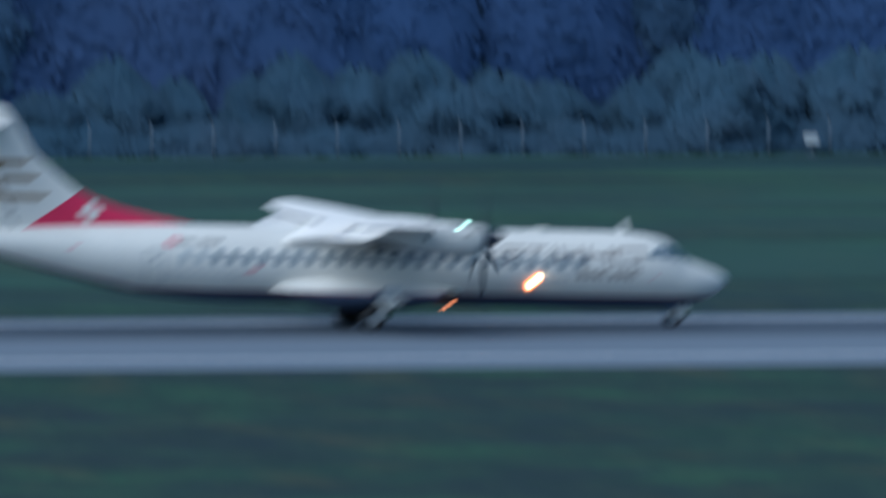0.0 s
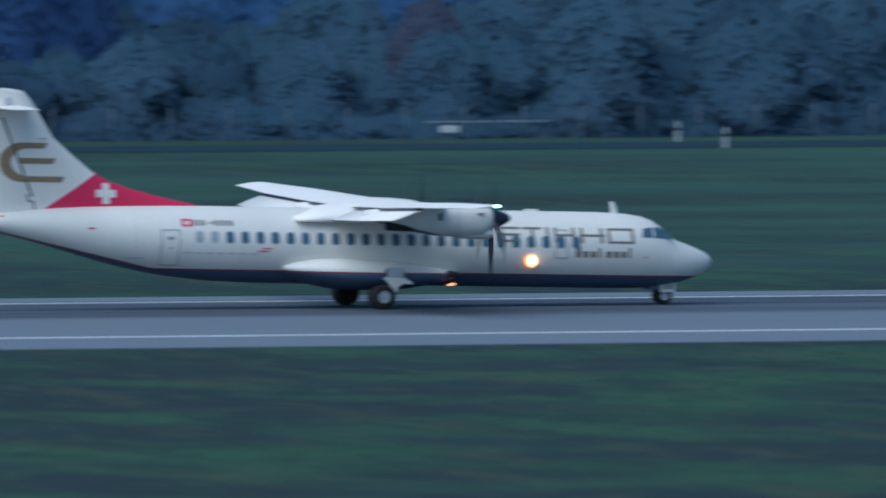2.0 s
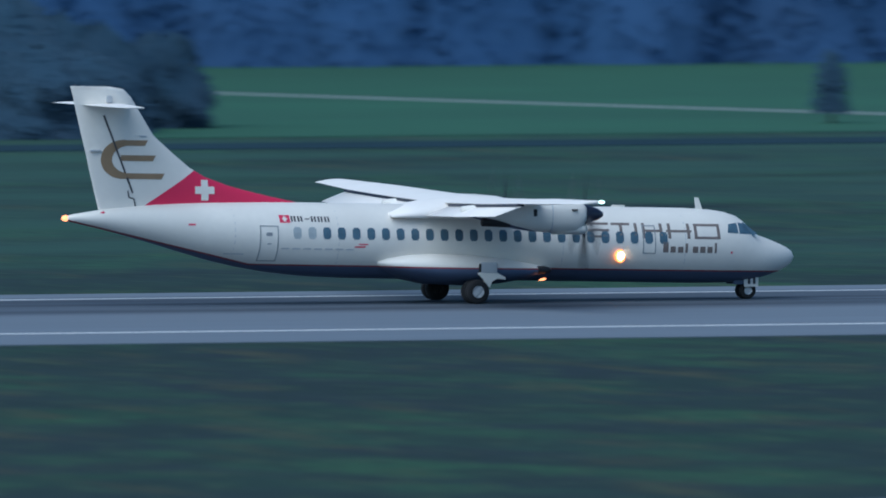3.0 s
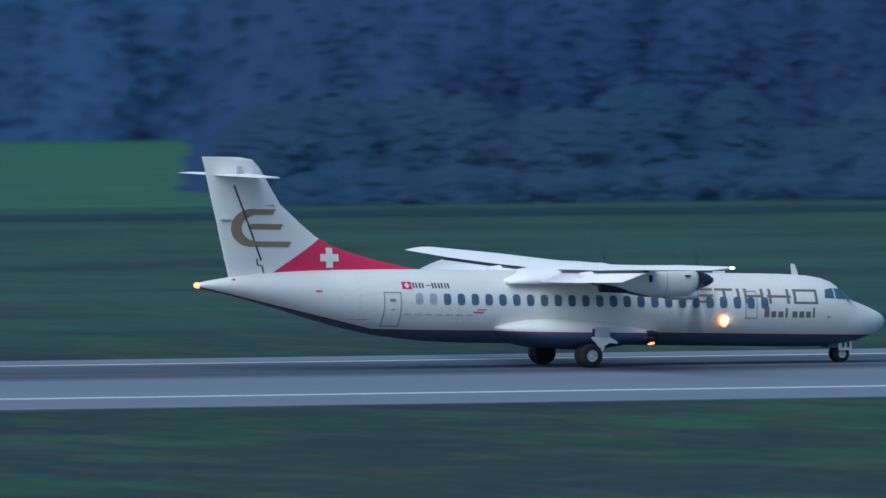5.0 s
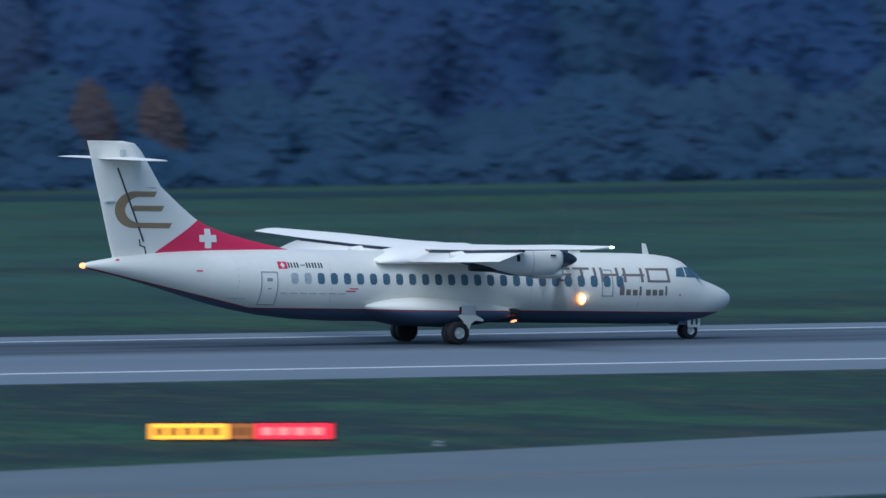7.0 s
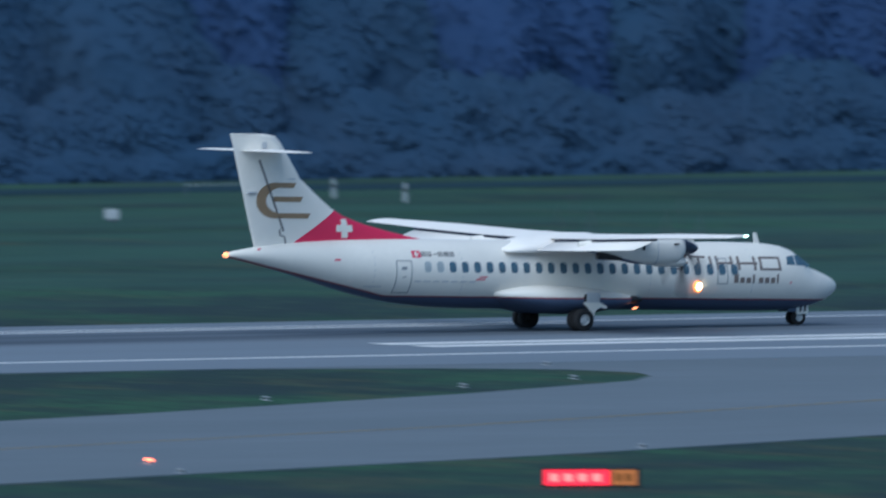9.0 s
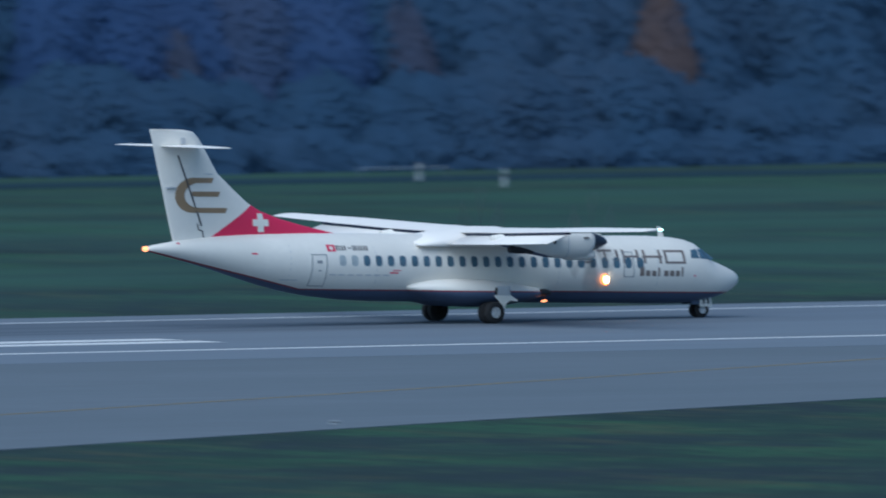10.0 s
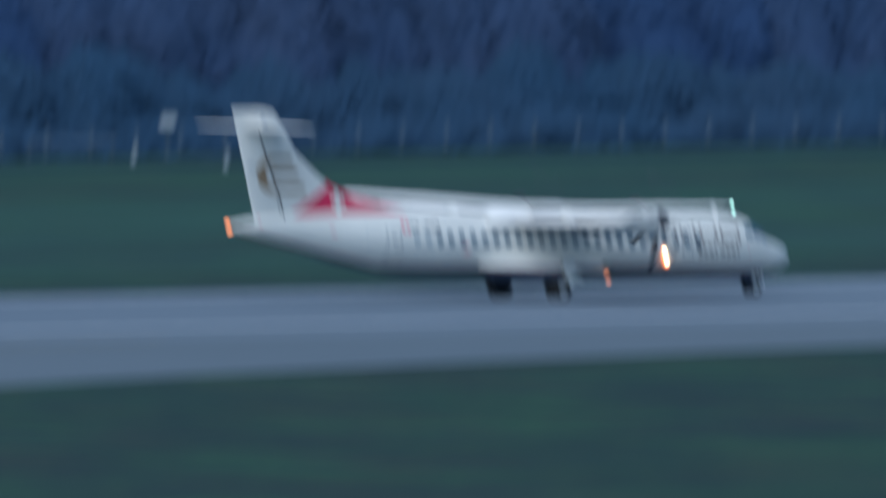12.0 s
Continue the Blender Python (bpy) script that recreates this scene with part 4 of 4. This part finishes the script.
    plate = P("nose_gear_plate", boxes((-1.96, -1.42, -0.40, -0.38, 0.46, 0.86), (-1.46, -1.42, -0.38, 0.36, 0.46, 0.86), (-1.75, -1.70, -0.38, 0.0, 0.60, 0.66), bevel=0.008), M_WHITE, "white plate on the nose gear", m=I)
    for x in (-1.82, -1.62):
        P("plate_bar", boxes((x, x + 0.09, -0.412, -0.395, 0.56, 0.77)), M_DARKLET, "", plate, m=I)
    for y in (-0.2, 0.2):
        ty, rim = wheel(0.30, 0.10)
        w = part("nose_wheel", ty, M_TYRE, ac, "small black tyre on a pale hub", True)
        part("rim", rim, M_HUB, w, "pale wheel hub", True)
        WHEELS.append((w, (-1.76, y, 0.33)))
    # lamps
    # The bowl glows by itself to draw the bulb's halo.
    lamp = P("landing_lamp", lathe([(-0.14, 0.02), (-0.12, 0.19), (-0.02, 0.225), (0.0, 0.21), (-0.04, 0.17), (-0.06, 0.02)], 24), M_HALO, "landing lamp bowl that glows as the bulb's orange halo", smooth=True, m=PITCH @ pose(-7.04, -1.47, 1.76, 0, 0, -66) @ Matrix.Scale(1.08, 4))
    P("bulb", lathe([(-0.06, 0.02), (-0.04, 0.10), (0.0, 0.13), (0.05, 0.10), (0.08, 0.02)], 20), M_LAMP, "bright bulb", lamp, True, I)
    P("tail_lamp", lathe([(-0.14, 0.01), (-0.1, 0.08), (0.0, 0.11), (0.08, 0.1), (0.12, 0.02)], 14), M_AMBER, "orange tail lamp", smooth=True, m=PITCH @ pose(-27.3, 0, 2.78))
    P("belly_beacon", lathe([(-0.1, 0.01), (0.0, 0.06), (0.1, 0.01)], 8), M_RED, "small red lamp on the tail cone", m=PITCH @ pose(-26.0, -0.3, 3.0))
    return ac


painted_nac = painted("nacelle_paint", WHITE, NAVY, 0.21, 1.0, -0.30, None)
M_OUTLINE = material("mid_grey_paint", (0.30, 0.31, 0.33), 0.5)
PROPS, WHEELS = [], []
plane = airliner()
# ---- airfield furniture ----
def marker_board(x, y, s=0.85):
    t = root("marker_post", pose(x, y, 0), "white marker post with a dark band on the grass", "marker", "marker posts by the perimeter road")
    part("post", lathe_z([(-0.05, 0.12), (0.1, 0.12), (0.55, 0.105)], 12), M_DULL, t, "white lower half")
    part("band", lathe_z([(0.55, 0.1), (0.68, 0.095)], 12), M_BLACK, t, "dark band")
    part("cap", lathe_z([(0.68, 0.1), (0.95, 0.095), (1.0, 0.04)], 12), M_DULL, t, "white cap")
    t.matrix_basis = pose(x, y, 0) @ Matrix.Scale(s, 4)
    return t


def lathe_z(profile, seg=16):
    return loft([[(r * math.cos(a), r * math.sin(a), z) for a in (2 * math.pi * k / seg for k in range(seg))] for z, r in profile])


for x, y in ((331.7, 1093), (332.55, 1089), (376, 1091), (375, 1082), (637, 1071), (636, 1063), (549, 1073), (540, 1048), (739, 1091), (736.5, 1079.5), (688.4, 1083), (686.4, 1072.5)):
    marker_board(x, y)


def rail(x0, x1, y, z):
    t = root("barrier_rail", pose(x0, y, 0), "thin white horizontal rail on short legs", "barrier", "rails by the perimeter road")
    part("rail", tube((0, 0, z), (x1 - x0, 0, z), 0.02), M_DULL, t)
    for x in (0.1, x1 - x0 - 0.1):
        part("leg", tube((x, 0, 0), (x, 0, z), 0.03), M_POST, t)


for x0, x1, y, z in ((366.5, 372.0, 1096, 0.75), (540.0, 545.5, 1074, 0.35), (631.5, 636.0, 1075, 0.55), (686.9, 691.9, 1086, 0.54), (733.5, 738.5, 1092, 1.05), (314.5, 317.2, 1079, 1.45)):
    rail(x0, x1, y, z)


def white_box(x, y, w, h, z):
    t = root("equipment_box", pose(x, y, 0, 0, 0, -20), "white equipment box on a thin post", "box", "white boxes on the grass")
    part("box", boxes((-w / 2, w / 2, -0.2, 0.2, z, z + h), bevel=0.03), M_PLASTIC, t)
    part("post", tube((0, 0.1, -0.05), (0, 0.1, z + 0.03), 0.05), M_POST, t)
    part("foot", boxes((-0.2, 0.2, -0.2, 0.2, -0.1, 0.06)), M_POST, t)


for spec in ((367.9, 1097, 0.8, 0.30, 0.26), (276.5, 1096, 0.6, 0.38, 0.48), (745, 1097, 0.68, 0.48, 1.5), (609, 1043, 0.6, 0.45, 0.08), (618, 1078, 0.7, 0.2, 0.08), (538, 1075, 0.8, 0.18, 0.06)):
    white_box(*spec)


def mast(x, y, h):
    t = root("antenna_mast", pose(x, y, 0), "slim red and white banded antenna mast", "mast", "banded masts")
    k = 0
    z = 0.0
    while z < h:
        part("band", lathe_z([(z, 0.14), (min(h, z + 0.97), 0.14)], 14), M_MASTR if k % 2 == 0 else M_MASTW, t, "red band" if k % 2 == 0 else "white band")
        z += 0.97
        k += 1
    part("foot", boxes((-0.5, 0.5, -0.5, 0.5, -0.1, 0.08)), M_POST, t)


mast(315.13, 1080, 6.9)
mast(324.22, 1077, 11.6)
hut = root("equipment_shelter", pose(321.15, 1074.5, 0), "red and white striped airfield equipment shelter", "shelter")
part("body", boxes((0.02, 2.48, 0.02, 4.38, -0.05, 2.2)), M_MASTW, hut, "white shelter body")
for x0, x1, y0, y1 in ((1.25, 2.5, 0.0, 0.03), (0.0, 0.03, 0.0, 2.5), (2.47, 2.5, 2.2, 4.4), (0.0, 1.25, 4.37, 4.4)):
    part("red_panel", boxes((x0, x1, y0, y1, -0.05, 2.19)), M_MASTR, hut, "red panel")
part("roof_edge", boxes((-0.01, 2.51, -0.01, 4.41, 2.2, 2.24)), M_GREY, hut, "grey roof edge")
part("vent", boxes((0.5, 0.9, -0.03, 0.0, 1.95, 2.08)), M_BLACK, hut)
ac_unit = root("cooling_unit", pose(320.3, 1075.2, 0), "small white cooling unit beside the shelter", "machine")
part("case", boxes((-0.35, 0.35, -0.2, 0.2, 0.05, 0.62), bevel=0.03), M_PLASTIC, ac_unit)
part("grille", lathe([(-0.0, 0.01), (0.0, 0.2), (0.02, 0.2), (0.02, 0.01)], 14), M_GREY, ac_unit, m=pose(0, -0.2, 0.34, 0, 0, -90))
part("feet", boxes((-0.3, -0.2, -0.15, 0.15, -0.05, 0.06), (0.2, 0.3, -0.15, 0.15, -0.05, 0.06)), M_BLACK, ac_unit)


# perimeter fence
post_me = mesh_of("post", join(tube((0, 0, -0.2), (0, 0, 1.4), 0.05, 0.045, 6), tube((0, 0, 1.4), (-0.12, -0.12, 1.6), 0.04, 0.03, 6)))
for x0, x1 in ((215, 388), (735, 930)):
    t = root("perimeter_fence", pose(x0, 1096.5, 0), "wire perimeter fence on grey concrete posts", "fence")
    n = int((x1 - x0) / 2.6)
    for k in range(n + 1):
        part("post", post_me, M_FENCE, t, m=pose(k * 2.6, 0, 0))
    for z in (0.45, 0.95, 1.38):
        part("wire", boxes((0, n * 2.6, -0.002, 0.002, z, z + 0.004)), M_FENCE, t)


# lit signs
def sign(x, y, turn, spans, w, h, label):
    t = root("taxiway_sign", pose(x, y, 0, 0, 0, turn), label, "sign", "lit taxiway signs")
    part("housing", boxes((-0.06, w + 0.06, -0.14, 0.14, 0.03, 0.14 + h), bevel=0.02), M_BLACK, t, "black housing")
    for x in (0.3, w / 2, w - 0.3):
        part("leg", boxes((x - 0.04, x + 0.04, -0.04, 0.04, -0.1, 0.05)), M_GREY, t)
    for a, b, mat, n, lm in spans:
        p = part("panel", boxes((a, b, -0.165, -0.13, 0.08, 0.08 + h)), mat, t, "glowing panel")
        step = (b - a) / (n + 0.6)
        for k in range(n):
            part("character_bar", boxes((a + step * (k + 0.4), a + step * (k + 0.4) + step * 0.6, -0.174, -0.16, 0.08 + h * 0.25, 0.08 + h * 0.75)), lm, p)


M_SIGN_INK = material("dark_sign_lettering", (0.30, 0.10, 0.01), 0.6)
M_SIGN_DIM = glowing("dim_amber_panel", (0.30, 0.09, 0.02), 0.6)
sign(429.5, 820.5, -24, ((0.0, 2.65, M_SIGN_Y, 5, M_SIGN_INK), (2.72, 3.5, M_SIGN_DIM, 2, M_SIGN_INK), (3.57, 6.15, M_SIGN_R, 4, M_SIGN_W)), 6.2, 0.52, "long lit airfield sign, yellow and red, on the grass")
sign(463.9, 766.6, -26, ((0.0, 2.15, M_SIGN_R, 4, M_SIGN_W), (2.22, 3.05, M_SIGN_DIM, 2, M_SIGN_INK)), 3.1, 0.5, "lit red airfield sign with an amber end on the grass")


# small edge lamps
def edge_lamp(x, y, lit, s=1.0):
    t = root("edge_lamp", pose(x, y, 0.02), "red-glowing ground lamp beside the pavement" if lit else "pale taxiway edge lamp, unlit", "lamp", "edge lamps")
    part("base", lathe_z([(0, 0.17), (0.04, 0.15), (0.05, 0.1)], 12), M_LENS, t)
    t.matrix_basis = pose(x, y, 0.02) @ Matrix.Scale(s, 4)
    z = 0.05 if lit else 0.0
    part("stem", lathe_z([(0.05, 0.04), (0.08 + z, 0.04)], 8), M_POST, t)
    part("lens", lathe_z([(0.07 + z, 0.12), (0.11 + z, 0.14), (0.14 + z, 0.12), (0.16 + z, 0.03)], 12), M_REDLIGHT if lit else M_LENS, t)


for x, y, lit in ((463, 790.5, True), (460, 783.3, False), (471, 827, False), (498, 842, False), (511, 850, False), (519, 855.5, False), (526, 869, False), (485, 795, False), (512, 811, False), (398, 795.5, False), (436, 812, False), (353, 877, True), (234.2, 880, True)):
    edge_lamp(x, y, lit, 0.55 if y > 875 else 1.0)


# ---- what moves ----
# seconds, x, y of the nose, yaw
ROLL = [
    (0, 225.852, 907.241, -0.621),
    (0.5, 248.604, 906.996, -0.612),
    (1, 270.793, 906.761, -0.603),
    (1.5, 292.433, 906.536, -0.592),
    (2, 313.537, 906.320, -0.580),
    (2.5, 334.119, 906.113, -0.568),
    (3, 354.193, 905.917, -0.554),
    (3.5, 373.772, 905.730, -0.540),
    (4, 392.869, 905.553, -0.524),
    (4.5, 411.499, 905.385, -0.507),
    (5, 429.676, 905.227, -0.489),
    (5.5, 447.412, 905.079, -0.469),
    (6, 464.721, 904.940, -0.448),
    (6.5, 481.617, 904.811, -0.426),
    (7, 498.114, 904.692, -0.402),
    (7.5, 514.226, 904.582, -0.377),
    (8, 529.965, 904.482, -0.350),
    (8.5, 545.346, 904.392, -0.322),
    (9, 560.381, 904.311, -0.292),
    (9.5, 575.086, 904.240, -0.261),
    (10, 589.473, 904.179, -0.227),
    (10.5, 603.557, 904.128, -0.192),
    (11, 617.350, 904.086, -0.156),
    (11.5, 630.866, 904.053, -0.118),
    (12, 644.119, 904.031, -0.078),
]


def motions():
    walk(plane, [(t, pose(x, y, 0, 0, 0, yaw)) for t, x, y, yaw in ROLL])
    steps = range(0, 361)
    for w, place in WHEELS:
        a = 0.0
        rows = []
        for k in steps:
            rows.append((k / 30, pose(*place) @ Matrix.Rotation(a, 4, 'Y')))
            a += radians(82 - 0.08 * k)
        walk(w, rows)
    for p, m in PROPS:
        walk(p, [(k / 30, m @ Matrix.Rotation(radians(88 * k), 4, 'X')) for k in steps])


motions()
